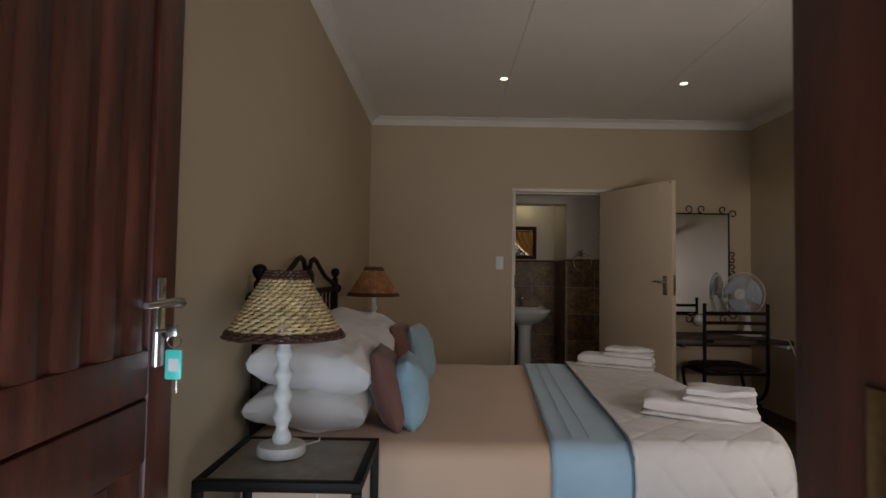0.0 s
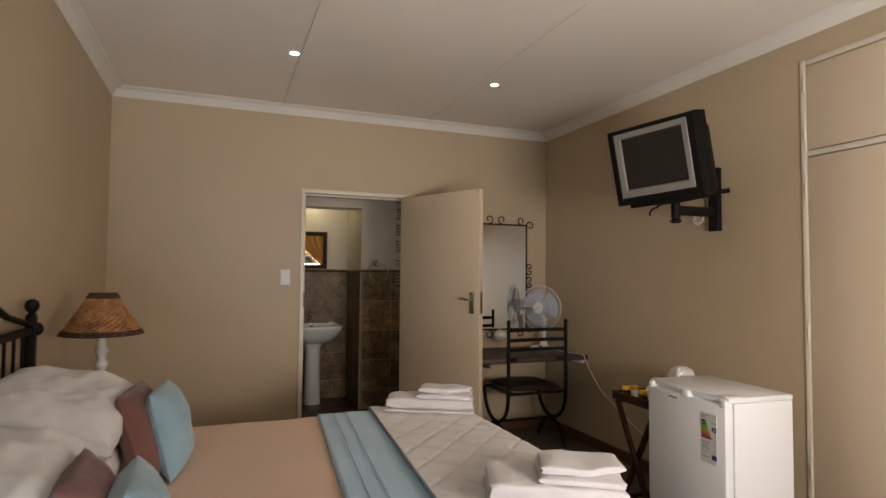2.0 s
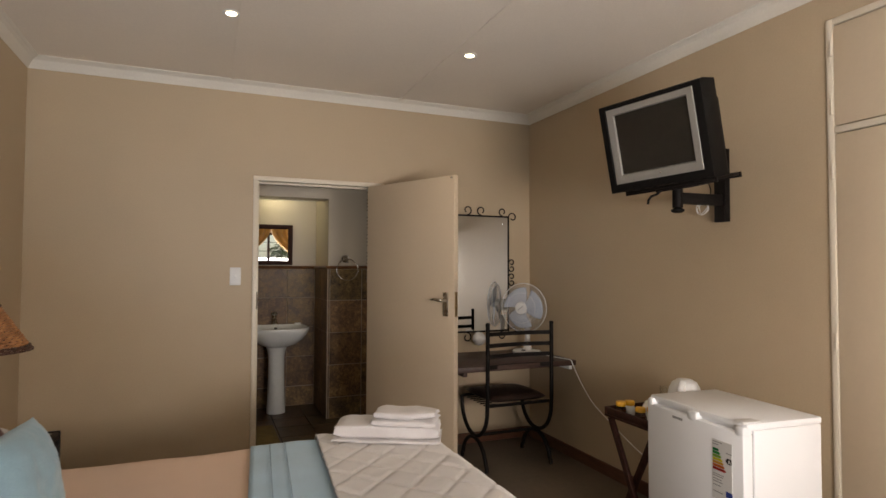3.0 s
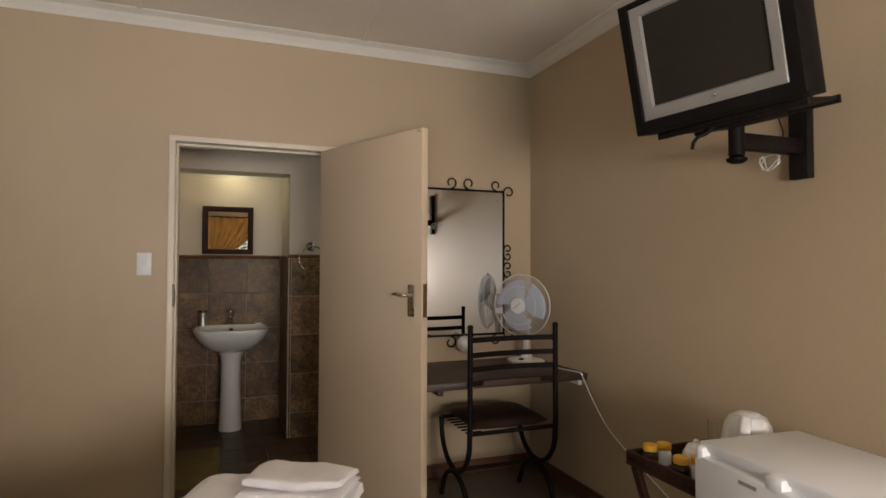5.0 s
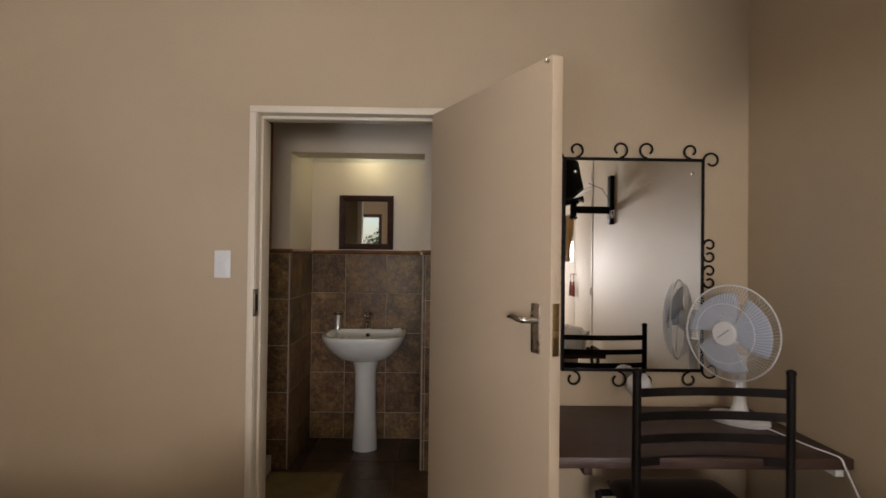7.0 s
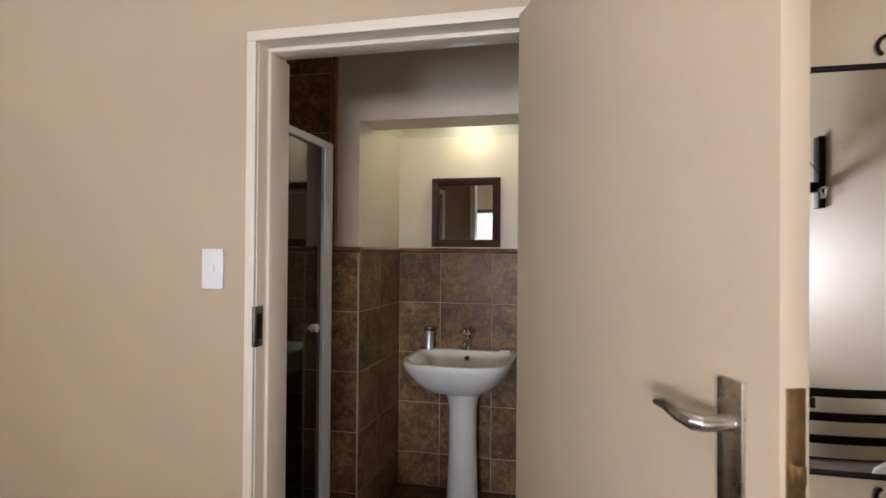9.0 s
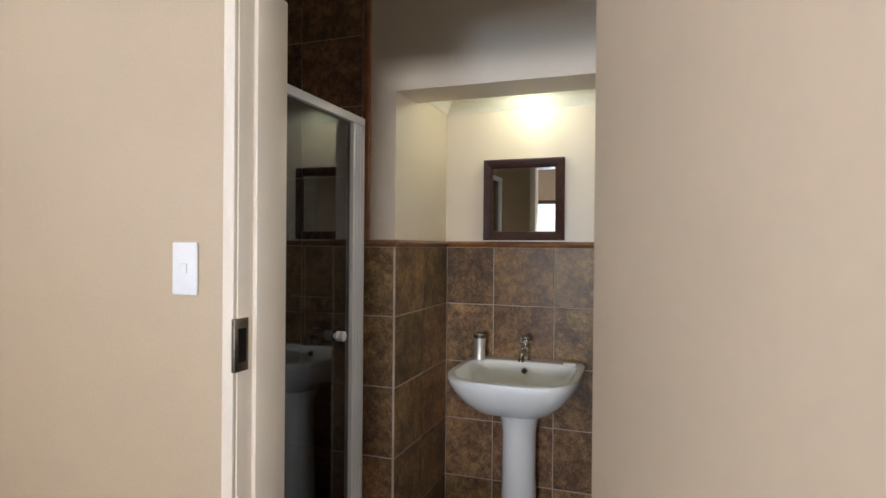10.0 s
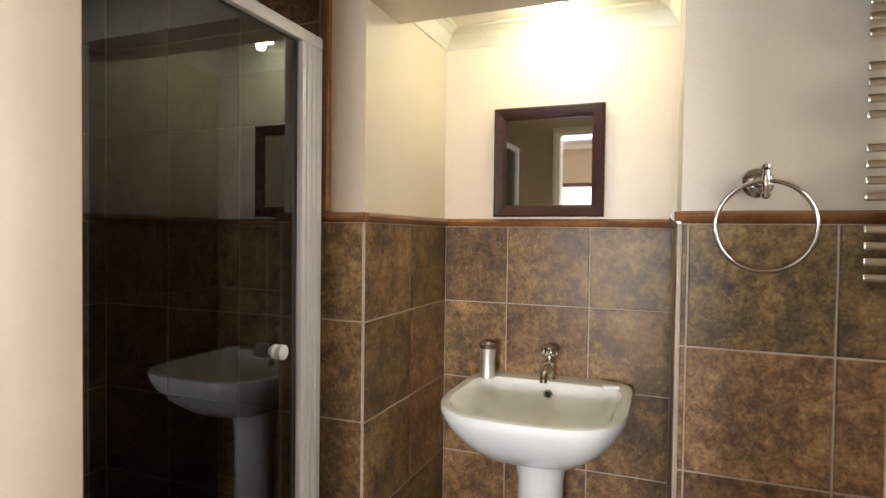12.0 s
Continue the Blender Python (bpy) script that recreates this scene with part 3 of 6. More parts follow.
part("window_sill", bm_of((WX0 - 0.03, WX1 + 0.03, YS - 0.09, YS + 0.03, WZ0 - 0.03, WZ0), bevel=0.005), SKIRT, win)
rail = thing("curtain_rail", "dark metal curtain rail above the window", "curtain rail")
bm = bmesh.new()
tube(bm, [(1.27, YS + 0.09, 2.24), (3.35, YS + 0.09, 2.24)], 0.011, 10)
part("rod", bm, IRON, rail)
for x in (1.35, 2.3, 3.27):
    bm = bmesh.new()
    tube(bm, [(x, YS, 2.24), (x, YS + 0.09, 2.24)], 0.008, 8)
    part("bracket", bm, IRON, rail)
for x0, x1, tie in ((1.30, 2.30, 1.40), (2.32, 3.30, 3.2)):
    cur = thing("curtain", "gold curtain tied back beside the window", "curtain", group="curtains at the window")
    bm = bmesh.new()

    def hang(u, v, x0=x0, x1=x1, tie=tie):
        z = 2.235 - v * 1.75
        k = min(1, max(0, (v - 0.03) / 0.6))
        k = k * k * (3 - 2 * k)
        if v > 0.63:
            k = 1 - 0.25 * (v - 0.63) / 0.37
        x = x0 + u * (x1 - x0)
        x = x + (tie + (u - 0.5) * 0.16 - x) * k
        return Vector((x, YS + 0.09 + 0.028 * math.sin(u * 46) * (1 - 0.3 * k) + 0.01 * math.sin(u * 17 + v * 5), z))
    grid(bm, 90, 30, hang)
    ob = part("cloth", bm, CURTAIN, cur)
    ob.modifiers.new("thickness", "SOLIDIFY").thickness = 0.002
    bm = bmesh.new()
    tube(bm, arc((tie, YS + 0.09, 1.13), X, Y, 0.105, 0, 350, 24), 0.012, 8)
    part("tie_back", bm, CURTAIN, cur)

# ---- built-in wardrobe ----
wardrobe = thing("built_in_wardrobe", "cream painted built-in wardrobe with tall and top doors", "wardrobe")
part("carcass", bm_of((XR + 0.03, XR + 0.6, YS + 0.002, 3.262, 0.0, 2.533)), CREAM, wardrobe)
for b in ((XR - 0.009, XR + 0.03, 3.236, 3.266, 0, 2.536), (XR - 0.009, XR + 0.03, YS, 3.236, 2.505, 2.536), (XR - 0.0085, XR + 0.03, YS, 3.236, 2.02, 2.05), (XR - 0.0085, XR + 0.03, YS, 3.236, 0, 0.09)):
    part("frame_strip", bm_of(b, bevel=0.004), FRAME, wardrobe)
dw = (3.234 - YS - 0.005) / 4
for i in range(4):
    y1 = 3.234 - i * dw
    y0 = y1 - dw + 0.006
    for z0, z1 in ((0.095, 2.015), (2.055, 2.50)):
        d = part("door", bm_of((XR - 0.006, XR + 0.016, y0, y1, z0, z1), bevel=0.003), CREAM, wardrobe)
        for hz in ((0.4, 1.1, 1.85) if z1 < 2.02 else (2.14, 2.40)):
            bm = bmesh.new()
            tube(bm, [(XR - 0.011, y1 + 0.006 if i % 2 == 0 else y0 - 0.004, hz - 0.035), (XR - 0.011, y1 + 0.006 if i % 2 == 0 else y0 - 0.004, hz + 0.035)], 0.007, 8)
            part("hinge", bm, FRAME, d)
    if i in (0, 1):
        ky = y0 + 0.06 if i == 0 else y1 - 0.05
        tassel = thing("tassel", "dark red tassel hanging from a wardrobe key", "tassel", group="tassels on the wardrobe keys")
        bm = bmesh.new()
        tube(bm, [(XR - 0.006, ky, 1.235), (XR - 0.035, ky, 1.235)], 0.004, 8)
        part("key", bm, STEEL, tassel)
        bm = bmesh.new()
        tube(bm, [(XR - 0.033, ky, 1.235), (XR - 0.036, ky, 1.16)], 0.003, 6)
        part("cord", bm, RED, tassel)
        bm = bmesh.new()
        lathe(bm, [(0.003, 0.165), (0.011, 0.155), (0.011, 0.145), (0.009, 0.14), (0.014, 0.11), (0.017, 0.02), (0.015, 0.015)][::-1], 12, pose(XR - 0.036, ky, 1.0))
        part("fringe", bm, RED, tassel)
door_mirror = thing("door_mirror", "small frameless mirror on the wardrobe door", "mirror")
part("glass", bm_of((XR - 0.011, XR - 0.006, 2.06, 2.58, 1.36, 1.85), bevel=0.001), MIRROR, door_mirror)

# ---- lamps in the ceilings ----
def downlight(x, y, z):
    d = thing("downlight", "small round recessed downlight, switched on", "downlight", pose(x, y, z), group="ceiling downlights")
    bm = bmesh.new()
    lathe(bm, [(0.043, -0.0005), (0.044, -0.004), (0.038, -0.007), (0.026, -0.004), (0.021, 0.0)], 28, caps=False)
    part("rim", bm, WHITE, d)
    bm = bmesh.new()
    lathe(bm, [(0.001, -0.0065), (0.018, -0.006), (0.027, -0.0045)], 24)
    part("bulb", bm, BULB, d)


downlight(1.250, 4.68, TOP)
downlight(2.630, 4.73, TOP)
downlight(1.81, 7.50, 2.185)

# ---- bed ----
BZ, B0, B1, BF = 0.678, 2.31, 4.11, 2.09    # top, near side, far side, foot
bed = thing("bed", "double bed with black wrought-iron headboard", "bed")
for name, b, r, mat in (("base", (0.2, BF - 0.06, B0 + 0.06, B1 - 0.06, 0.12, 0.42), 0.02, PEACH), ("mattress", (0.18, BF - 0.035, B0 + 0.03, B1 - 0.03, 0.42, BZ - 0.02), 0.05, LINEN)):
    bm = bm_of(b, bevel=r)
    for v in bm.verts:
        if v.co.x > 1:
            v.co.x -= 0.15 * ((B1 - v.co.y) / (B1 - B0)) ** 3
    part(name, bm, mat, bed)
for lx in (0.4, BF - 0.35):
    for ly in (B0 + 0.2, B1 - 0.2):
        part("leg", bm_of((lx - 0.03, lx + 0.03, ly - 0.03, ly + 0.03, 0, 0.12), bevel=0.005), DARKWOOD, bed)
HX, H0, H1 = 0.15, 2.50, 3.94
head = part("headboard", bm_of((HX - 0.012, HX + 0.012, H0, H1, 1.13, 1.16), bevel=0.004), IRON, bed, "black wrought-iron headboard")
part("cross_bar", bm_of((HX - 0.012, HX + 0.012, H0, H1, 0.60, 0.63), bevel=0.004), IRON, head)
for py in (H0, H1):
    bm = bmesh.new()
    box(bm, HX - 0.018, HX + 0.018, py - 0.018, py + 0.018, 0, 1.205, 0.004)
    lathe(bm, [(0.012, 1.2), (0.02, 1.207), (0.012, 1.215), (0.022, 1.227), (0.028, 1.245), (0.022, 1.264), (0.006, 1.272)], 14, pose(HX, py, 0))
    part("post", bm, IRON, head)
    bm = bmesh.new()
    s = -1 if py == H0 else 1
    lathe(bm, [(0.01, 0), (0.01, 0.02), (0.026, 0.03), (0.03, 0.045), (0.02, 0.06), (0.004, 0.066)], 12, pose(HX, py + s * 0.016, 1.145, -90 * s))
    part("knob", bm, IRON, head)
mid = (H0 + H1) / 2
for s in (-1, 1):
    pts = [(HX, mid + s * (H1 - mid), 1.165), (HX, mid + s * 0.42, 1.22), (HX, mid + s * 0.26, 1.275), (HX, mid + s * 0.19, 1.302), (HX, mid + s * 0.135, 1.312), (HX, mid + s * 0.08, 1.30), (HX, mid + s * 0.045, 1.265), (HX, mid + s * 0.03, 1.22)]
    bm = bmesh.new()
    tube(bm, pts, 0.0125, 8)
    part("arch", bm, IRON, head)
bm = bmesh.new()
lathe(bm, [(0.012, 1.15), (0.06, 1.158), (0.092, 1.19), (0.096, 1.232), (0.07, 1.252), (0.03, 1.258)], 16, Matrix.Translation((HX, mid, 0)) @ Matrix.Diagonal((0.3, 1, 1, 1)))
part("ornament", bm, IRON, head)
for i in range(1, 14):
    y = H0 + (H1 - H0) * i / 14
    bm = bmesh.new()
    tube(bm, [(HX, y, 0.62), (HX, y, 1.14)], 0.007, 6)
    part("spindle", bm, IRON, head)


def fold(s, r):
    """Along a cloth that falls over an edge: how far out and how far down, s past the start of the bend."""
    if s <= 0:
        return s, 0.0
    a = s / r
    if a < math.pi / 2:
        return r * math.sin(a), r * (1 - math.cos(a))
    return r, r + s - r * math.pi / 2


def drape(bm, x0, x1, lift, y0, y1, foot, drop, step, relief, r=0.07, skew=0.0):
    """A cloth over the bed from x0 to x1 that hangs down at both sides, and at the foot."""
    width = (y1 - y0) + 2 * drop
    length = (x1 - x0) + (drop if foot else 0)

    def at(u, v):
        s, q = u * length, v * width - drop
        near, far = r - q, q - (y1 - y0) + r
        dn = df = fx = 0.0
        y = y0 + q
        if near > 0:
            o, dn = fold(near, r)
            y = y0 + r - o
        if far > 0:
            o, df = fold(far, r)
            y = y1 - r + o
        x = x0 + s
        if foot and s > (x1 - x0) - r:
            o, fx = fold(s - (x1 - x0) + r, r)
            x = x1 - r + o
        down = dn + df + fx
        k = relief(x0 + s, y0 + q)
        inner = min(max(q, 0.0), y1 - y0)
        along = min(1.0, s / (x1 - x0)) if foot else 0.0
        x -= skew * (y1 - y0 - inner) * (1 - along) + 0.13 * along ** 2 * max(0.0, 1 - inner / 0.42) ** 2
        side = min(1, (dn + df) / 0.1)
        end = min(1, fx / 0.1)
        wave = 0.006 * noise.noise(Vector(((x0 + s) * 3.0, q * 3.0, 1.7))) + 0.012 * min(1, max(dn, df, fx) / 0.4) * noise.noise(Vector(((x0 + s) * 7 if side > end else q * 7, 0.3 * down, 4)))
        k += wave
        ny = -side if dn > df else side
        return Vector((x + (lift + k) * end, y + ny * (lift + k), BZ + (lift + k) * (1 - max(side, end)) - down))
    grid(bm, int(length / step), int(width / step), at)


sheet = thing("bed_cover", "smooth peach sheet pulled over the bed", "bed cover")
bm = bmesh.new()
drape(bm, 0.17, 1.36, 0.0, B0, B1, False, 0.55, 0.03, lambda x, y: 0.003 * noise.noise(Vector((x * 4, y * 1.5, 0))))
part("cloth", bm, PEACH, sheet).modifiers.new("thickness", "SOLIDIFY").thickness = 0.006
runner = thing("bed_runner", "pale blue throw folded across the bed", "throw")
bm = bmesh.new()
drape(bm, 1.335, 1.615, 0.010, B0 - 0.004, B1 + 0.004, False, 0.5, 0.018, lambda x, y: 0.004 * noise.noise(Vector((x * 9, y * 2.5, 3))) - 0.0018 * math.exp(-((x - 1.40) / 0.008) ** 2) - 0.0018 * math.exp(-((x - 1.46) / 0.008) ** 2), skew=0.083)
part("cloth", bm, BLUE, runner).modifiers.new("thickness", "SOLIDIFY").thickness = 0.006
for sx in (1.41, 1.47):
    bm = bmesh.new()
    tube(bm, [(sx - 0.083 * (B1 - y), y, BZ + 0.0145 + 0.006 * noise.noise(Vector((sx * 3.0, (y - B0 + 0.004) * 3.0, 1.7)))) for y in [B0 + 0.08 + 0.05 * k for k in range(34)]], 0.0014, 5)
    part("stitch_line", bm, STITCH, runner, "blue stitching")
quilt = thing("quilt", "white diamond-stitched quilt over the foot of the bed", "quilt")


def stitched(x, y):
    p = 0.145
    a, b = (x + y * 0.8) / p, (x - y * 0.8) / p
    da, db = abs(a - round(a)), abs(b - round(b))
    return 0.011 * (1 - max(math.exp(-da / 0.045), 0.65 * math.exp(-db / 0.045))) + 0.002 * noise.noise(Vector((x * 12, y * 12, 8)))


bm = bmesh.new()
drape(bm, 1.60, BF, 0.016, B0 - 0.006, B1 + 0.006, True, 0.52, 0.0075, stitched, r=0.052, skew=0.083)
part("cloth", bm, QUILT, quilt).modifiers.new("thickness", "SOLIDIFY").thickness = 0.008
bm = bmesh.new()
edge = [(1.60 - 0.083 * (B1 - max(y, B0)), y) for y in (B1 - 0.07, 3.5, 3.1, 2.8, B0 + 0.08, B0 + 0.02, B0 - 0.012, B0 - 0.02, B0 - 0.024)]
tube(bm, [(x, y, BZ + z) for (x, y), z in zip(edge, (0.024, 0.024, 0.024, 0.024, 0.024, 0.012, -0.02, -0.07, -0.5))], 0.0035, 6)
part("piping", bm, PIPING, quilt, "thin dark blue edge piping")


def pillow(name, m, w, h, t, mat, label, category, group, seed, dents=0.02, swell=0.36, corner=0.0):
    """A stuffed cushion lying in its own x-y plane."""
    ob = thing(name, label, category, m, group)
    bm = bmesh.new()
    n = 40
    for side in (1, -1):
        def at(u, v, side=side):
            a, b = u * 2 - 1, v * 2 - 1
            full = max(0.0, (1 - abs(a) ** 2.8) * (1 - abs(b) ** 2.8)) ** swell
            pull = 1 - (0.075 - corner * 0.4) * (1 - abs(b) ** 4) * abs(a) ** 2 - corner * (a * b) ** 2
            pully = 1 - (0.075 - corner * 0.4) * (1 - abs(a) ** 4) * abs(b) ** 2 - corner * (a * b) ** 2
            k = noise.noise(Vector((a * 2.1 + seed, b * 2.1, side * 3 + seed))) * dents + noise.noise(Vector((a * 5, b * 7 + seed, side))) * dents * 0.55
            crease = dents * 0.3 * noise.noise(Vector((4 * a / (math.hypot(a, b) + 0.05), 4 * b / (math.hypot(a, b) + 0.05), seed))) * (abs(a * b)) ** 0.5
            return Vector((a * w / 2 * pull, b * h / 2 * pully, side * (t / 2 * full) + k * full + crease * full))
        grid(bm, n, n, at)
    bmesh.ops.remove_doubles(bm, verts=bm.verts, dist=0.0006)
    part("cover", bm, mat, ob)
    return ob


WP = ("white cotton pillow stacked at the head of the bed", "pillow", "white pillows")
pillow("pillow", pose(0.355, 2.68, BZ + 0.085, 0, 2, 0), 0.43, 0.66, 0.18, LINEN, *WP, seed=1, dents=0.016)
pillow("pillow", pose(0.355, 2.69, BZ + 0.225, 0, 8, 2), 0.44, 0.66, 0.20, LINEN, *WP, seed=5, dents=0.02)
pillow("pillow", pose(0.37, 3.42, BZ + 0.085, 0, 2, 0), 0.43, 0.68, 0.18, LINEN, *WP, seed=9, dents=0.016)
pillow("pillow", pose(0.378, 3.38, BZ + 0.245, 3, 12, -3), 0.47, 0.68, 0.21, LINEN, *WP, seed=13, dents=0.02)
BC = ("brown cloth scatter cushion leaning on the pillows", "cushion", "brown cushions")
pillow("scatter_cushion", pose(0.618, 2.62, BZ + 0.138, 0, 72, 2), 0.32, 0.34, 0.13, BROWN, *BC, seed=21, dents=0.007, swell=0.58, corner=0.05)
pillow("scatter_cushion", pose(0.628, 3.40, BZ + 0.160, 0, 72, -6), 0.33, 0.35, 0.12, BROWN, *BC, seed=25, dents=0.007, swell=0.58, corner=0.05)
TC = ("light blue textured scatter cushion leaning on a brown one", "cushion", "blue cushions")
pillow("scatter_cushion", pose(0.700, 2.63, BZ + 0.122, 0, 84, 2), 0.28, 0.31, 0.14, TEAL, *TC, seed=31, dents=0.007, swell=0.6, corner=0.055)
pillow("scatter_cushion", pose(0.705, 3.45, BZ + 0.150, 0, 76, -6), 0.32, 0.34, 0.13, TEAL, *TC, seed=35, dents=0.007, swell=0.6, corner=0.055)


def towel_stack(m, w, d, seed):
    """A folded bath towel and, on it, a rumpled hand towel: two things."""
    for name, x, y, z, ww, dd, layers in (("bath_towel", 0, 0, 0, w, d, (0.013, 0.053)), ("hand_towel", 0.075, -0.012, 0.066, w * 0.60, d * 0.80, (0.024, 0.028))):
        loose = name == "hand_towel"
        t = thing(name, "%s white terry %s on the quilt" % ("loosely folded" if loose else "folded", name.replace("_", " ")), "towel", m @ pose(x, y, z, 0, 0, -5 if loose else 0), group="folded towels on the bed")
        up = 0.0
        for i, h in enumerate(layers):
            bm = bmesh.new()

            def at(u, v, i=i, ww=ww, dd=dd, h=h, loose=loose, up=up):
                # a slab wrapped as a flat loop, rounded at both edges, its ends drooping
                a = u * 2 * math.pi
                c, s = math.cos(a), math.sin(a)
                xx = math.copysign(abs(c) ** 0.25, c) * (dd / 2 - 0.007 * i)
                zz = math.copysign(abs(s) ** (0.32 if h > 0.04 else 0.5), s) * h / 2
                yy = (v - 0.5) * (ww - 0.01 * i)
                e = abs(2 * v - 1)
                zz *= 1 - 0.45 * e ** 10
                k = noise.noise(Vector((xx * 9, yy * 9, seed + i))) * 0.010 + noise.noise(Vector((xx * 24, yy * 24, seed + i))) * 0.004
                k += 0.0022 * noise.noise(Vector((xx * 90, yy * 90, seed + 3 * i + c)))
                lift = (0.022 * max(0.0, v - 0.62) / 0.38 * (0.5 - xx / dd) if loose and i == 1 else 0.0) + (0.007 * noise.noise(Vector((yy * 13, xx * 5, seed + 2))) if loose else 0.0)
                out = 0.010 * noise.noise(Vector((xx * 14, i + s, seed))) * e + 0.006 * noise.noise(Vector((yy * 10, i * 3 + s, seed)))
                return Vector((yy + out, xx + 0.5 * k + (0.008 if i == 1 else 0) + out * 0.7, up + h * 0.5 + zz + k * 0.55 * (0.5 + s * 0.5) + lift * i))
            grid(bm, 72, 60, at)
            bmesh.ops.remove_doubles(bm, verts=bm.verts, dist=0.0003)
            bmesh.ops.holes_fill(bm, edges=[q for q in bm.edges if q.is_boundary], sides=0)
            part("fold", bm, TOWEL, t)
            up += h * 0.97


towel_stack(pose(1.843, 2.718, BZ + 0.024, 0, 2, -22), 0.415, 0.26, 3)
towel_stack(pose(1.875, 3.925, BZ + 0.026, 0, 1, -24), 0.44, 0.21, 11)


# ---- bedside tables and woven lamps ----
def bedside_table(x0, x1, y0, y1, z):
    t = thing("bedside_table", "black iron bedside table with a slate top", "table", pose((x0 + x1) / 2, (y0 + y1) / 2, 0), group="bedside tables")
    a, b = (x1 - x0) / 2, (y1 - y0) / 2
    part("tabletop", bm_of((-a + 0.025, a - 0.025, -b + 0.025, b - 0.025, z - 0.02, z - 0.003), bevel=0.002), SLATE_TOP, t, "grey-brown slate top")
    for q in ((-a, a, -b, -b + 0.025), (-a, a, b - 0.025, b), (-a, -a + 0.025, -b + 0.025, b - 0.025), (a - 0.025, a, -b + 0.025, b - 0.025)):
        part("edge_bar", bm_of((*q, z - 0.028, z), bevel=0.003), IRON, t)
    for sx in (-1, 1):
        for sy in (-1, 1):
            lx, ly = sx * (a - 0.0125), sy * (b - 0.0125)
            part("leg", bm_of((lx - 0.0125, lx + 0.0125, ly - 0.0125, ly + 0.0125, 0, z - 0.028), bevel=0.002), IRON, t)
    part("shelf", bm_of((-a + 0.0251, a - 0.0251, -b + 0.0251, b - 0.0251, 0.20, 0.215)), IRON, t)


bedside_table(0.185, 0.62, 1.895, 2.305, 0.708)
bedside_table(0.15, 0.585, 4.08, 4.50, 0.715)


def woven_lamp(x, y, z, straw, label, low=0.0):
    t = thing("table_lamp", label, "lamp", pose(x, y, z), group="bedside lamps")
    bm = bmesh.new()
    lathe(bm, [(0.066, 0), (0.07, 0.004), (0.07, 0.026), (0.066, 0.031), (0.03, 0.033)], 32)
    part("base", bm, LAMPWHITE, t, "round white base")
    bm = bmesh.new()
    prof = [(0.022, 0.033)]
    for i in range(37):
        zz = 0.033 + i * 0.30 / 36
        prof.append((0.0225 + 0.0055 * math.sin(i * 2 * math.pi / 7.4), zz))
    prof += [(0.018, 0.338), (0.018, 0.40 - low)]
    lathe(bm, prof, 20)
    part("stem", bm, LAMPWHITE, t, "white wavy turned stem")
    bm = bmesh.new()
    lathe(bm, [(r, k - low) for r, k in ((0.016, 0.40), (0.019, 0.405), (0.019, 0.45), (0.012, 0.47), (0.025, 0.50), (0.028, 0.52), (0.015, 0.545))], 14)
    part("socket", bm, WHITE, t)
    z0, z1, r0, r1 = 0.374 - low, 0.570 - low, 0.170, 0.046
    stakes = 52
    bm = bmesh.new()
    tube(bm, [((r0 - 0.004) * math.cos(2 * math.pi * k / 48), (r0 - 0.004) * math.sin(2 * math.pi * k / 48), z0) for k in range(48)], 0.0022, 5, closed=True)
    shade = part("shade", bm, RATTAN, t, "woven straw shade with dark rattan bands")
    bm = bmesh.new()
    tube(bm, [(r0 - 0.002, 0, z0), (r1 - 0.002, 0, z1)], 0.0024, 4)
    stake_mesh = finish(bm, "stake", RATTAN)
    for k in range(stakes):
        stake = new("stake", stake_mesh)
        stake.parent = shade
        stake.matrix_local = pose(0, 0, 0, 0, 0, 360 * (k + 0.5) / stakes)
    for name, mat, a, b, rows in (("braid", straw, 0.11, 0.87, 15), ("bottom_band", RATTAN, 0.0, 0.11, 3), ("top_band", RATTAN, 0.87, 1.0, 3)):
        for i in range(rows):
            bm = bmesh.new()
            f = a + (b - a) * (i + 0.5) / rows
            zz, r = z0 + (z1 - z0) * f, r0 + (r1 - r0) * f + (0.005 if mat is RATTAN else 0)
            pts, thick = [], []
            for k in range(208):
                an = 2 * math.pi * k / 208
                # each strand bulges over two stakes, then dives in behind the next, the rows in turn
                run = (k / 8 + 0.5 * (i % 2) + 0.12 * noise.noise(Vector((k * 0.04, i * 3.1, x)))) % 1.0
                bulge = math.sin(math.pi * run)
                w = 0.0075 * bulge - 0.004 + 0.0012 * noise.noise(Vector((k * 0.3, i * 2.0, x)))
                rise = (run - 0.5) * (0.006 if mat is straw else 0.002) + 0.0015 * noise.noise(Vector((k * 0.15, i * 1.7, 9)))
                pts.append(Vector(((r + w) * math.cos(an), (r + w) * math.sin(an), zz + rise)))
                thick.append((z1 - z0) * (b - a) / rows * ((0.42 + 0.16 * bulge) if mat is straw else 0.6))
            tube(bm, pts, thick, 6, closed=True)
            part(name, bm, mat, shade)
    for an in (0, 120, 240):
        bm = bmesh.new()
        c, s = math.cos(radians(an)), math.sin(radians(an))
        tube(bm, [(0.018 * c, 0.018 * s, 0.545 - low), (r1 * c, r1 * s, z1 - 0.01)], 0.002, 5)
        part("shade_arm", bm, STEEL, shade)


woven_lamp(0.352, 2.12, 0.708, STRAW, "table lamp with pale woven straw shade and white turned stem", 0.03)
woven_lamp(0.345, 4.29, 0.715, REDSTRAW, "table lamp with red-brown woven shade and white turned stem")
cable = thing("lamp_cable", "thin white lamp cable lying on the bedside table", "cable")
bm = bmesh.new()
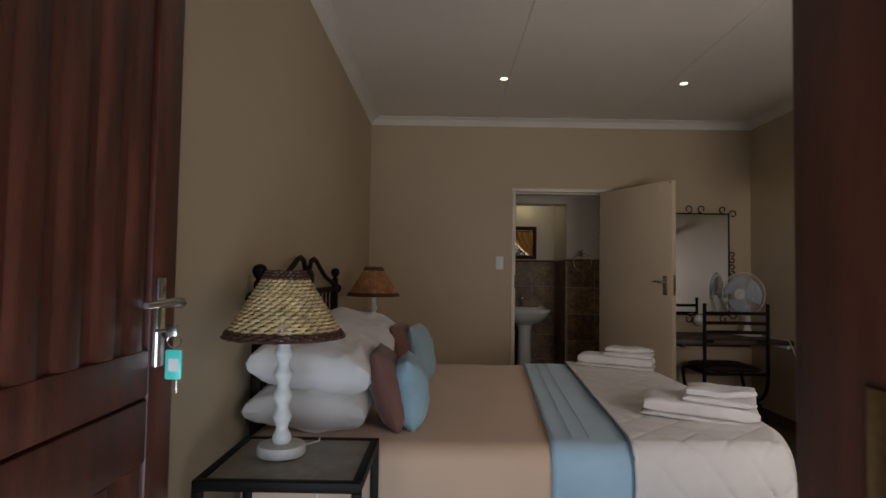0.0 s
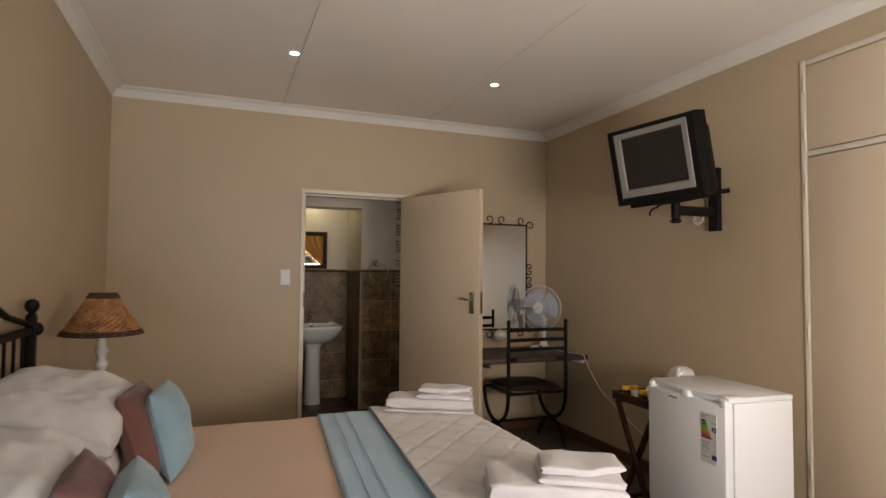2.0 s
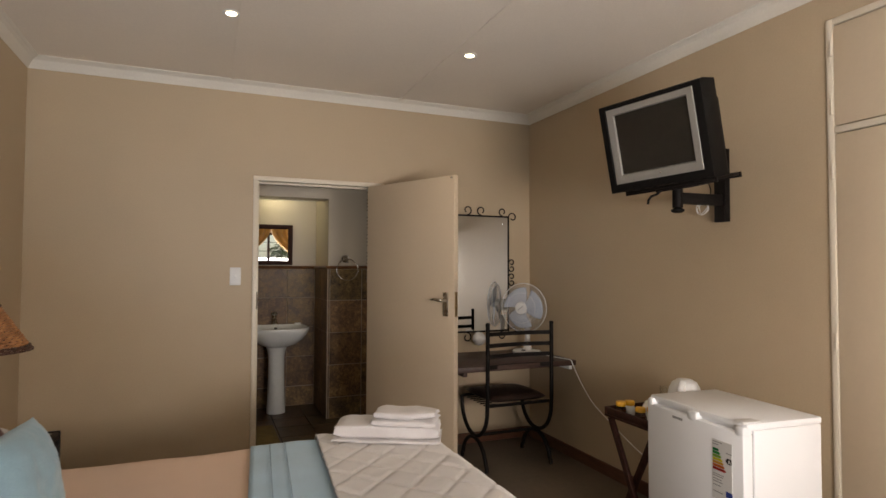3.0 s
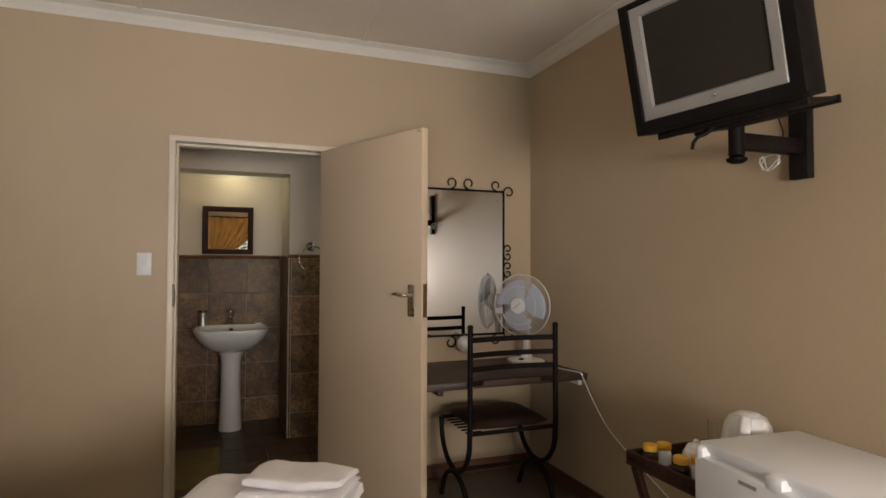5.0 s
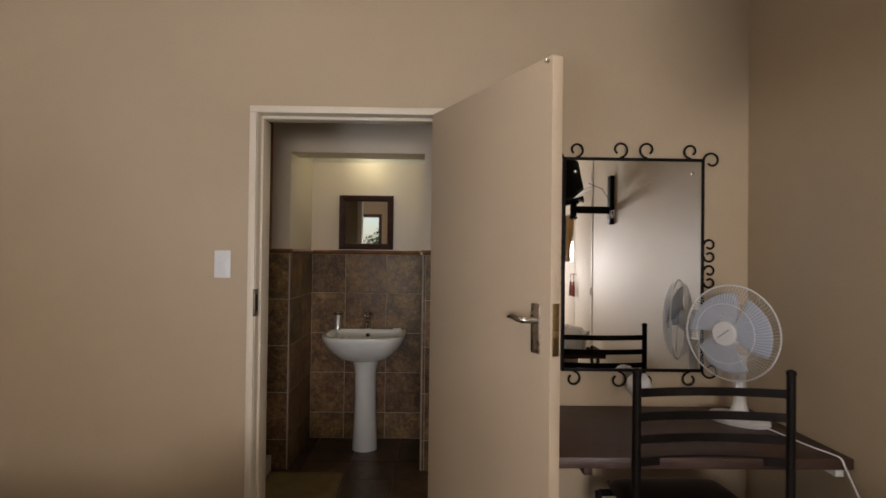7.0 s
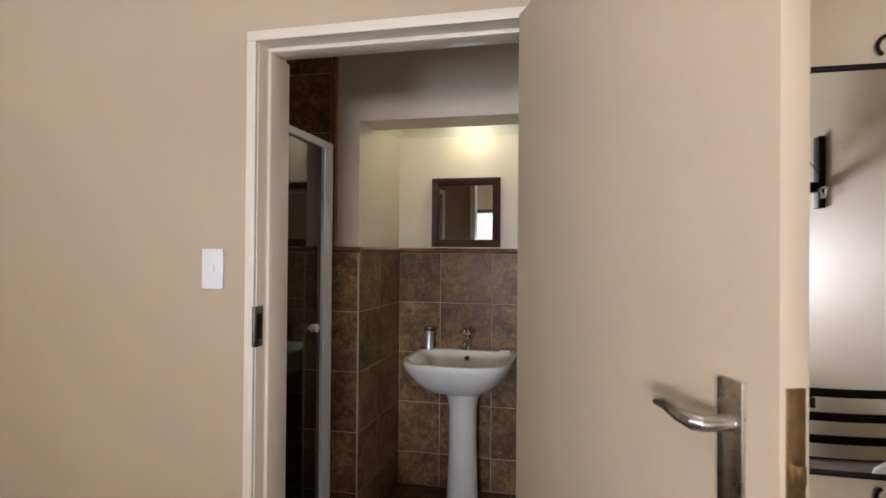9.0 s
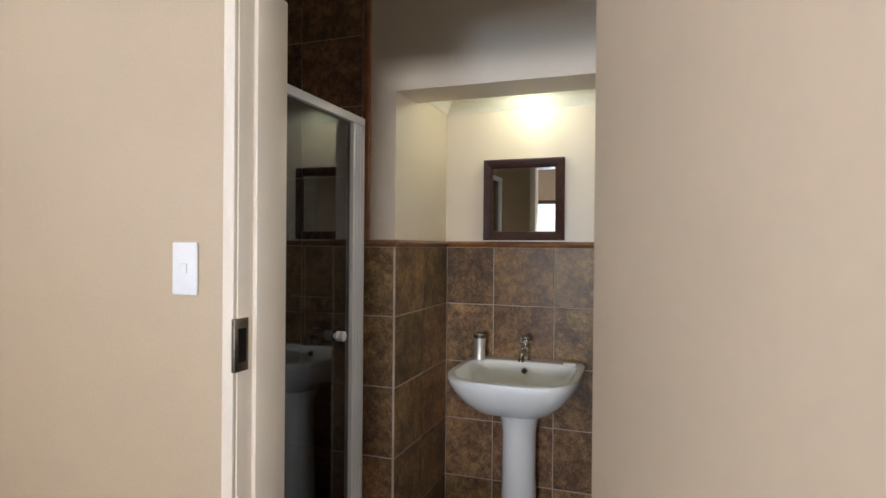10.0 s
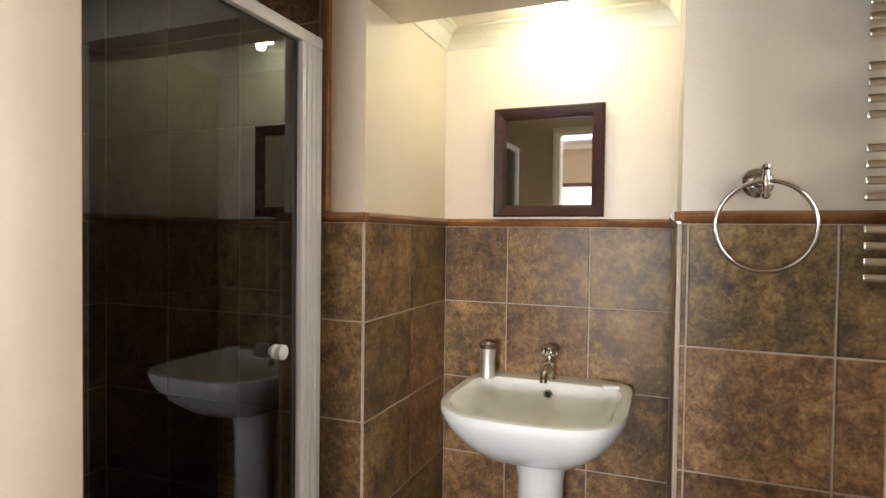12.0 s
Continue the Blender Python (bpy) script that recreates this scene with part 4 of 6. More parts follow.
tube(bm, [(0.385, 2.19, 0.711), (0.415, 2.22, 0.711), (0.435, 2.25, 0.711), (0.43, 2.28, 0.711), (0.425, 2.304, 0.69), (0.42, 2.306, 0.50)], 0.003, 6)
part("wire", bm, WHITE, cable)

# ---- television on its wall bracket ----
tv = thing("television", "old black and silver tube television on a wall bracket", "television", pose(3.119, 3.712, 2.034) @ pose(0, 0, 0, 0, 0, -73.9) @ pose(0, 0, 0, 11.3, 0, 0) @ pose(0, 0, 0, 0, -2.3, 0))
# local: x across (to its left as one looks at it is -x), -y out of the screen, z up
TW, TH = 0.55, 0.446
bm = bmesh.new()
ix, iz0, iz1 = TW / 2 - 0.045, -TH / 2 + 0.043, TH / 2 - 0.025
rows = [[bm.verts.new((sx * x, y, z)) for sx, z in ((-1, z0), (1, z0), (1, z1), (-1, z1))] for x, y, z0, z1 in (
    (TW / 2 - 0.004, 0.135, -TH / 2 + 0.004, TH / 2 - 0.004), (TW / 2, 0.12, -TH / 2, TH / 2), (TW / 2, 0.014, -TH / 2, TH / 2), (TW / 2 - 0.006, 0.004, -TH / 2 + 0.006, TH / 2 - 0.006), (ix + 0.006, 0.0, iz0 - 0.006, iz1 + 0.006), (ix, 0.004, iz0, iz1), (ix, 0.135, iz0, iz1))]
for a, b in zip(rows, rows[1:] + rows[:1]):
    bridge(bm, a, b)
body = part("front_case", bm, BLACKPLASTIC, tv, "black plastic front surround")
bm = bmesh.new()
rows = [[bm.verts.new((sx * x, y, z)) for sx, z in ((-1, z0), (1, z0), (1, z1), (-1, z1))] for x, y, z0, z1 in (
    (ix, 0.03, iz0, iz1), (ix, 0.004, iz0, iz1), (ix - 0.003, 0.002, iz0 + 0.003, iz1 - 0.003), (ix - 0.034, 0.006, iz0 + 0.040, iz1 - 0.029), (ix - 0.040, 0.018, iz0 + 0.047, iz1 - 0.035), (ix - 0.040, 0.03, iz0 + 0.047, iz1 - 0.035))]
for a, b in zip(rows, rows[1:] + rows[:1]):
    bridge(bm, a, b)
part("bezel", bm, SILVER, tv, "silver grey inner bezel")
bm = bmesh.new()
grid(bm, 12, 10, lambda u, v: Vector((-ix + 0.038 + u * (2 * ix - 0.076), 0.016 - 0.006 * (1 - (2 * u - 1) ** 2) * (1 - (2 * v - 1) ** 2), iz0 + 0.045 + v * (iz1 - iz0 - 0.078))))
part("screen", bm, SCREEN, tv, "dark grey curved glass screen")
bm = bmesh.new()
lathe(bm, [(0.004, 0), (0.005, 0.003), (0.002, 0.005)], 10, pose(0.02, 0.003, iz0 + 0.022, 90))
part("power_button", bm, CHROME, tv)
bm = bmesh.new()
rows = []
for y, sx, z0, z1 in ((0.133, 0.262, -0.218, 0.205), (0.15, 0.255, -0.216, 0.20), (0.225, 0.235, -0.212, 0.175), (0.31, 0.19, -0.17, 0.11), (0.355, 0.13, -0.15, 0.06), (0.36, 0.12, -0.14, 0.05)):
    rows.append([bm.verts.new((x, y, z)) for x, z in ((-sx, z0), (sx, z0), (sx, z1 * 0.8), (sx * 0.85, z1), (-sx * 0.85, z1), (-sx, z1 * 0.8))])
for a, b in zip(rows, rows[1:]):
    bridge(bm, a, b)
bm.faces.new(rows[0])
bm.faces.new(rows[-1][::-1])
part("back_case", bm, BLACKPLASTIC, tv, "black tapering back")
bracket = thing("wall_bracket", "black steel swivel bracket carrying the television", "bracket")
part("wall_plate", bm_of((XR - 0.035, XR, 3.79, 3.865, 1.67, 2.06), bevel=0.004), IRON, bracket)
bm = bmesh.new()
tube(bm, [(3.40, 3.836, 1.735), (3.40, 3.836, 1.87)], 0.026, 16)
part("pivot", bm, IRON, bracket)
bm = bmesh.new()
lathe(bm, [(0.008, 0), (0.02, 0.0), (0.033, 0.008), (0.034, 0.016), (0.02, 0.024), (0.012, 0.03)], 18, pose(3.40, 3.836, 1.708))
part("knob", bm, BLACKPLASTIC, bracket)
bm = bmesh.new()
box(bm, 0, 0.295, -0.02, 0.02, -0.028, 0.028, 0.004, pose(3.41, 3.836, 1.785, 0, 0, -2))
part("arm", bm, IRON, bracket)
bm = bmesh.new()
cradle = pose(3.119, 3.712, 2.034) @ pose(0, 0, 0, 0, 0, -73.9) @ pose(0, 0, 0, 11.3, 0, 0) @ pose(0, 0, 0, 0, -2.3, 0)
box(bm, -0.235, 0.235, 0.075, 0.345, -0.2375, -0.2245, 0.003, cradle)
box(bm, -0.10, 0.10, 0.13, 0.30, -0.255, -0.236, 0.003, cradle)
for y in (0.08, 0.325):
    box(bm, -0.24, 0.24, y, y + 0.018, -0.2475, -0.221, 0.002, cradle)
part("cradle", bm, IRON, bracket)
bm = bmesh.new()
tube(bm, [cradle @ Vector(p) for p in ((-0.06, 0.12, -0.245), (-0.075, 0.10, -0.262), (-0.10, 0.085, -0.268), (-0.115, 0.08, -0.285), (-0.12, 0.078, -0.305))], 0.006, 6)
part("strap_end", bm, BLACKPLASTIC, bracket)
wire = thing("aerial_cable", "coiled white aerial cable behind the television", "cable")
bm = bmesh.new()
loop = []
for i in range(40):
    a = i * 0.5
    loop.append((XR - 0.03 - 0.004 * (i % 5), 3.94 + 0.034 * math.cos(a) + 0.012 * math.sin(i * 0.9), 1.755 + 0.028 * math.sin(a) + 0.01 * math.cos(i)))
tube(bm, loop, 0.002, 6)
part("coil", bm, WHITE, wire)
bm = bmesh.new()
tube(bm, [(XR - 0.03, 3.90, 1.77), (XR - 0.04, 3.88, 1.85), (XR - 0.10, 3.87, 1.95), (XR - 0.2, 3.83, 2.0)], 0.0028, 6)
part("lead", bm, BLACKPLASTIC, wire)

# ---- refrigerator ----
FW, FD, FH = 0.555, 0.405, 0.825
fridge = thing("refrigerator", "small white bar refrigerator with an energy label", "refrigerator", pose(3.2675, 3.43, 0, 0, 0, -4))
# local: the door faces -x
part("cabinet", bm_of((-FD / 2 + 0.055, FD / 2, -FW / 2, FW / 2, 0.03, FH - 0.028), bevel=0.006), ENAMEL, fridge)
part("worktop", bm_of((-FD / 2 + 0.02, FD / 2 + 0.002, -FW / 2 - 0.002, FW / 2 + 0.002, FH - 0.0279, FH), bevel=0.007), ENAMEL, fridge, "white laminate top")
bm = bm_of((-FD / 2, -FD / 2 + 0.05, -FW / 2, FW / 2, 0.05, FH - 0.038), bevel=0.009)
for y0, y1 in ((-FW / 2, -FW / 2 + 0.045), (-0.035, 0.025), (FW / 2 - 0.035, FW / 2)):
    box(bm, -FD / 2, -FD / 2 + 0.05, y0, y1, FH - 0.06, FH - 0.010, 0.012)
box(bm, -FD / 2 + 0.03, -FD / 2 + 0.05, -FW / 2 + 0.02, FW / 2 - 0.02, FH - 0.05, FH - 0.016, 0.004)
fdoor = part("door", bm, ENAMEL, fridge, "white door with grip recesses along its top")
part("hinge_cover", bm_of((-FD / 2 + 0.005, -FD / 2 + 0.09, -FW / 2 - 0.001, -FW / 2 + 0.05, FH + 0.0005, FH + 0.007), bevel=0.002), WHITE, fridge)
part("gasket", bm_of((-FD / 2 + 0.0495, -FD / 2 + 0.056, -FW / 2 + 0.006, FW / 2 - 0.006, 0.055, FH - 0.04)), GREYPLASTIC, fridge)
part("maker_badge", bm_of((-FD / 2 - 0.0015, -FD / 2 + 0.001, 0.045, 0.105, FH - 0.066, FH - 0.056)), INKGREY, fdoor)
for sx in (-1, 1):
    for sy in (-1, 1):
        bm = bmesh.new()
        lathe(bm, [(0.016, 0), (0.018, 0.004), (0.014, 0.032)], 12, pose(sx * 0.17, sy * 0.23, 0))
        part("foot", bm, BLACKPLASTIC, fridge)
fx = -FD / 2
label = part("energy_label", bm_of((fx - 0.0016, fx + 0.001, -FW / 2 + 0.052, -FW / 2 + 0.155, 0.50, 0.735)), PAPER, fdoor, "white energy rating label")
# seen from the bed the label's left is +y
ly = -FW / 2 + 0.150
for i, (c, w) in enumerate((((0.0, 0.22, 0.06), 0.028), ((0.02, 0.36, 0.05), 0.034), ((0.25, 0.55, 0.04), 0.040), ((0.75, 0.70, 0.02), 0.046), ((0.80, 0.42, 0.02), 0.051), ((0.75, 0.18, 0.02), 0.056), ((0.55, 0.03, 0.02), 0.062))):
    z = 0.700 - i * 0.0125
    ink = material("label_colour", c, 0.5, vary=0.02, bump=0.0)
    bm = bmesh.new()
    tip = [(fx - 0.0022, ly, z), (fx - 0.0022, ly, z - 0.0105), (fx - 0.0022, ly - w, z - 0.0105), (fx - 0.0022, ly - w - 0.006, z - 0.005), (fx - 0.0022, ly - w, z)]
    vs = [bm.verts.new(p) for p in tip]
    f = bm.faces.new(vs)
    bmesh.ops.solidify(bm, geom=[f], thickness=0.0008)
    part("rating_arrow", bm, ink, label, smooth=False)
bm = bmesh.new()
vs = [bm.verts.new(p) for p in ((fx - 0.0022, ly - 0.096, 0.675), (fx - 0.0022, ly - 0.074, 0.675), (fx - 0.0022, ly - 0.066, 0.664), (fx - 0.0022, ly - 0.074, 0.653), (fx - 0.0022, ly - 0.096, 0.653))]
f = bm.faces.new(vs)
bmesh.ops.solidify(bm, geom=[f], thickness=0.0008)
part("grade_arrow", bm, INK, label, smooth=False)
for i in range(9):
    w = (0.05, 0.03, 0.0, 0.056, 0.052, 0.045, 0.05, 0.04, 0.05)[i]
    z = (0.727, 0.717, 0, 0.600, 0.592, 0.580, 0.570, 0.556, 0.530)[i]
    if w:
        part("print_line", bm_of((fx - 0.0022, fx - 0.0012, ly - w, ly, z - 0.0035, z)), INKGREY, label, smooth=False)
part("print_line", bm_of((fx - 0.0022, fx - 0.0012, ly - 0.096, ly - 0.068, 0.692, 0.6955)), INKGREY, label, smooth=False)
part("blue_box", bm_of((fx - 0.0022, fx - 0.0012, ly - 0.098, ly - 0.066, 0.523, 0.545)), INKBLUE, label, smooth=False)
curve = bpy.data.curves.new("grade_letter", "FONT")
curve.body, curve.size, curve.extrude = "A", 0.022, 0.0003
letter = new("grade_letter", curve)
letter.parent = label
letter.matrix_local = Matrix(((0, 0, -1, fx - 0.0031), (-1, 0, 0, ly - 0.078), (0, 1, 0, 0.656), (0, 0, 0, 1)))
curve.materials.append(PAPER)

# ---- butler's tray with the coffee things ----
TX0, TX1, TY0, TY1, TZ = 3.115, 3.60, 3.735, 4.075, 0.69
tray = thing("butler_tray", "dark wooden tray on folding crossed legs", "tray table")
part("tray_base", bm_of((TX0, TX1, TY0, TY1, TZ - 0.05, TZ - 0.038), bevel=0.002), DARKWOOD, tray)
for b in ((TX0, TX1, TY0, TY0 + 0.014), (TX0, TX1, TY1 - 0.014, TY1), (TX0, TX0 + 0.014, TY0 + 0.014, TY1 - 0.014), (TX1 - 0.014, TX1, TY0 + 0.014, TY1 - 0.014)):
    part("tray_side", bm_of((*b, TZ - 0.0379, TZ + 0.0), bevel=0.004), DARKWOOD, tray)
yc = (TY0 + TY1) / 2
for x in (TX0 + 0.04, TX1 - 0.04):
    for s in (-1, 1):
        dx = 0.013 * s
        bm = bmesh.new()
        n = math.hypot(0.30, TZ - 0.055)
        box(bm, -0.011, 0.011, -0.016, 0.016, 0, n, 0.003, pose(x + dx, yc + s * 0.16, 0.005, math.degrees(math.atan2(0.31, TZ - 0.06)) * s, 0, 0))
        part("leg", bm, DARKWOOD, tray)
for y in (yc - 0.155, yc + 0.155):
    part("stretcher", bm_of((TX0 + 0.03, TX1 - 0.03, y - 0.012, y + 0.012, 0.03, 0.055), bevel=0.003), DARKWOOD, tray)
TB = TZ - 0.038


def jar(x, y, fill):
    t = thing("jar", "small glass jar with a yellow lid on the tray", "jar", pose(x, y, TB), group="jars on the tray")
    bm = bmesh.new()
    lathe(bm, [(0.022, 0), (0.026, 0.003), (0.027, 0.04), (0.022, 0.052), (0.021, 0.06)], 20)
    part("glass", bm, CERAMIC if fill is PAPER else PANE, t)
    if fill is not PAPER:
        bm = bmesh.new()
        lathe(bm, [(0.020, 0.004), (0.023, 0.006), (0.024, 0.034), (0.018, 0.037)], 16)
        part("contents", bm, fill, t)
    bm = bmesh.new()
    lathe(bm, [(0.0245, 0.052), (0.0255, 0.054), (0.0255, 0.070), (0.023, 0.074), (0.010, 0.075)], 24)
    part("lid", bm, YELLOW, t, "yellow screw lid")


jar(3.162, 4.00, AMBER)
jar(3.216, 3.995, PAPER)
jar(3.165, 3.858, AMBER)
jar(3.219, 3.835, PAPER)
pot = thing("sugar_bowl", "white ceramic lidded sugar bowl on the tray", "bowl", pose(3.295, 3.925, TB))
bm = bmesh.new()
lathe(bm, [(0.026, 0), (0.04, 0.008), (0.046, 0.03), (0.045, 0.05), (0.036, 0.066), (0.033, 0.068)], 26)
part("bowl", bm, CERAMIC, pot)
bm = bmesh.new()
lathe(bm, [(0.034, 0.068), (0.034, 0.072), (0.026, 0.082), (0.010, 0.087), (0.011, 0.094), (0.004, 0.099)], 22)
part("lid", bm, CERAMIC, pot)
tumbler = thing("drinking_glass", "clear straight drinking glass on the tray", "glass", pose(3.47, 4.00, TB))
bm = bmesh.new()
lathe(bm, [(0.028, 0), (0.029, 0.004), (0.034, 0.125), (0.0325, 0.125), (0.0275, 0.008), (0.004, 0.007)], 24)
part("glass", bm, PANE, tumbler)
kettle = thing("kettle", "white plastic electric kettle on the tray", "kettle", pose(3.425, 3.828, TB, 0, 0, 38) @ Matrix.Diagonal((1.18, 1.18, 1.06, 1)))
bm = bmesh.new()
rows = []
for z, a, b in ((0, 0.062, 0.062), (0.004, 0.068, 0.068), (0.05, 0.073, 0.071), (0.11, 0.073, 0.069), (0.15, 0.068, 0.062), (0.175, 0.055, 0.05), (0.185, 0.036, 0.032)):
    rows.append([bm.verts.new((a * math.copysign(abs(math.cos(q)) ** 0.75, math.cos(q)), b * math.copysign(abs(math.sin(q)) ** 0.75, math.sin(q)), z)) for q in [2 * math.pi * i / 32 for i in range(32)]])
for a, b in zip(rows, rows[1:]):
    bridge(bm, a, b)
bm.faces.new(rows[0][::-1])
bm.faces.new(rows[-1])
part("body", bm, WHITE, kettle)
bm = bmesh.new()
tube(bm, [(-0.055, 0, 0.178), (-0.085, 0, 0.185), (-0.108, 0, 0.165), (-0.112, 0, 0.11), (-0.105, 0, 0.06), (-0.068, 0, 0.04)], [0.014, 0.015, 0.015, 0.014, 0.013, 0.012], 12)
part("handle", bm, WHITE, kettle)
bm = bmesh.new()
lathe(bm, [(0.034, 0.183), (0.036, 0.186), (0.030, 0.190), (0.008, 0.192)], 18)
part("lid", bm, WHITE, kettle)
bm = bmesh.new()
tube(bm, [(0.06, 0, 0.12), (0.082, 0, 0.15), (0.096, 0, 0.162)], [0.026, 0.019, 0.012], 12)
part("spout", bm, WHITE, kettle)
part("water_gauge", bm_of((-0.076, -0.071, -0.008, 0.008, 0.05, 0.13), bevel=0.002), GREYPLASTIC, kettle)

# ---- dressing desk, framed mirror, fan, chair ----
DT = 0.735
desk = thing("desk", "dark brown wooden desk board fixed to the wall", "desk")
part("desktop", bm_of((2.68, XR - 0.004, 5.165, YN - 0.002, DT - 0.038, DT), bevel=0.003), DESKTOP, desk)
part("apron", bm_of((2.68, XR - 0.03, 5.80, YN - 0.003, DT - 0.13, DT - 0.0381), bevel=0.003), DESKTOP, desk)
for bx in (2.82, XR - 0.035):
    bm = bm_of((bx - 0.015, bx + 0.015, 5.19, YN - 0.004, DT - 0.070, DT - 0.0382), bevel=0.003)
    part("support", bm, WHITE if bx > 3 else DESKTOP, desk, "white painted support bracket" if bx > 3 else "")

MX0, MX1, MZ0, MZ1 = 2.872, 3.503, 0.900, 1.852
my = YN - 0.016
mirror = thing("wall_mirror", "large wall mirror in a black iron frame with scrolls", "mirror")
part("glass", bm_of((MX0 + 0.008, MX1 - 0.008, my - 0.003, my + 0.004, MZ0 + 0.008, MZ1 - 0.008)), MIRROR, mirror, smooth=False)
for a, b in (((MX0, MZ0), (MX1, MZ0)), ((MX0, MZ1), (MX1, MZ1)), ((MX0, MZ0), (MX0, MZ1)), ((MX1, MZ0), (MX1, MZ1))):
    bm = bmesh.new()
    box(bm, a[0] - 0.006, b[0] + 0.006, my - 0.009, my + 0.014, a[1] - 0.006, b[1] + 0.006, 0.002)
    part("frame_bar", bm, IRON, mirror)


def scroll(x, z, ax, az, bx, bz, size):
    bm = bmesh.new()
    tube(bm, spiral((x, my, z), (ax, 0, az), (bx, 0, bz), size), 0.005, 6)
    part("scroll", bm, IRON, mirror)


S = 0.037
mcx = (MX0 + MX1) / 2
scroll(mcx - 0.062, MZ1 + 0.007, 1, 0, 0, 1, S)
scroll(mcx + 0.062, MZ1 + 0.007, -1, 0, 0, 1, S)
scroll(MX1 - 0.055, MZ1 + 0.007, -1, 0, 0, 1, S * 0.9)
scroll(MX1 + 0.004, MZ1 + 0.0, 0, 1, 1, 0, S)
scroll(MX0 + 0.055, MZ1 + 0.007, 1, 0, 0, 1, S * 0.9)
scroll(MX0 - 0.004, MZ1 + 0.0, 0, 1, -1, 0, S)
scroll(mcx - 0.062, MZ0 - 0.007, 1, 0, 0, -1, S)
scroll(mcx + 0.062, MZ0 - 0.007, -1, 0, 0, -1, S)
scroll(MX1 - 0.055, MZ0 - 0.007, -1, 0, 0, -1, S * 0.9)
scroll(MX1 + 0.004, MZ0 + 0.0, 0, -1, 1, 0, S)
scroll(MX0 + 0.05, MZ0 - 0.007, 1, 0, 0, -1, S * 0.9)
for x, d in ((MX1 + 0.007, 1), (MX0 - 0.007, -1)):
    for z, q in ((1.468, 1), (1.416, -1), (1.350, 1), (1.298, -1)):
        scroll(x, z, 0, q, d, 0, 0.026)
for x in (MX0 + 0.05, MX1 - 0.05):
    for z in (MZ1 - 0.06,):
        bm = bmesh.new()
        lathe(bm, [(0.008, 0), (0.008, 0.002), (0.004, 0.004)], 12, pose(x, my - 0.003, z, 90))
        part("mirror_screw", bm, CHROME, mirror)
ball = thing("hanging_ball", "small white round ornament hanging from the mirror frame", "ornament", pose(3.185, my - 0.095, 0.80))
bm = bmesh.new()
lathe(bm, [(0.004, 0.0), (0.03, 0.008), (0.05, 0.032), (0.053, 0.055), (0.046, 0.082), (0.026, 0.102), (0.004, 0.108)], 28)
part("globe", bm, LAMPWHITE, ball)
bm = bmesh.new()
tube(bm, [(0, 0, 0.105), (0.0, 0.04, 0.113), (0.0, 0.09, 0.105)], 0.002, 6)
part("loop", bm, STEEL, ball)

# fan
fan = thing("desk_fan", "white desk fan with pale blue blades standing on the desk", "fan", pose(3.562, 5.605, DT, 0, 0, -56))
# local: the grille faces -y
bm = bmesh.new()
rows = []
for z, k in ((0, 0.97), (0.004, 1.0), (0.018, 1.0), (0.028, 0.9), (0.034, 0.6)):
    rows.append([bm.verts.new((0.125 * k * math.cos(q), -0.01 + 0.085 * k * math.sin(q), z)) for q in [2 * math.pi * i / 36 for i in range(36)]])
for a, b in zip(rows, rows[1:]):
    bridge(bm, a, b)
bm.faces.new(rows[0][::-1])
bm.faces.new(rows[-1])
base = part("base", bm, WHITE, fan)
part("switch_knob", bm_of((-0.016, 0.016, -0.085, -0.055, 0.026, 0.036), bevel=0.004), BLACKPLASTIC, base)
bm = bmesh.new()
lathe(bm, [(0.042, 0.03), (0.036, 0.045), (0.026, 0.07), (0.022, 0.11), (0.022, 0.24), (0.03, 0.28)], 22)
part("stand", bm, WHITE, fan)
FC = Vector((0, -0.07, 0.37))
tilt = pose(FC.x, FC.y, FC.z, 90)
bm = bmesh.new()
lathe(bm, [(0.03, -0.13), (0.045, -0.12), (0.052, -0.06), (0.045, -0.01)], 24, tilt)
part("motor", bm, WHITE, fan)
bm = bmesh.new()
lathe(bm, [(0.048, 0.045), (0.05, 0.052), (0.046, 0.058), (0.02, 0.06), (0.003, 0.06)], 28, tilt)
hub = part("grille_badge", bm, WHITE, fan, "round white centre badge")
bm = bmesh.new()
box(bm, -0.03, 0.03, -0.003, 0.003, 0.0595, 0.0625, 0.001, tilt @ pose(0, 0, 0, 0, 0, 38))
part("badge_mark", bm, GREYPLASTIC, hub)
bm = bmesh.new()
lathe(bm, [(0.03, -0.02), (0.032, -0.01), (0.03, 0.025), (0.012, 0.032)], 20, tilt)
part("blade_hub", bm, FANBLADE, fan)
for i in range(3):
    bm = bmesh.new()

    def blade(u, v, i=i):
        r = 0.028 + u * 0.135
        a = radians(120 * i) + (v - 0.5) * (1.95 - 0.3 * u) + 0.25 * u
        return tilt @ Vector((r * math.cos(a), r * math.sin(a), 0.004 + (v - 0.5) * 0.045 * (0.4 + 0.6 * u)))
    grid(bm, 12, 14, blade)
    ob = part("blade", bm, FANBLADE, fan, "translucent pale blue blade")
    ob.modifiers.new("thickness", "SOLIDIFY").thickness = 0.0025
bm = bmesh.new()
for s, zc in ((1, 0.052), (-1, -0.05)):
    for i in range(84):
        a = 2 * math.pi * i / 84
        tube(bm, [tilt @ Vector((r * math.cos(a + tw), r * math.sin(a + tw), z)) for r, z, tw in ((0.047, zc, 0), (0.09, zc * 0.98, 0.05), (0.14, zc * 0.86, 0.1), (0.175, zc * 0.55, 0.13), (0.192, zc * 0.1, 0.15))], 0.0007, 4, caps=False)
tagged(part("grille", bm, WHITE, fan, "fine white grille wires"), kind="stuff")
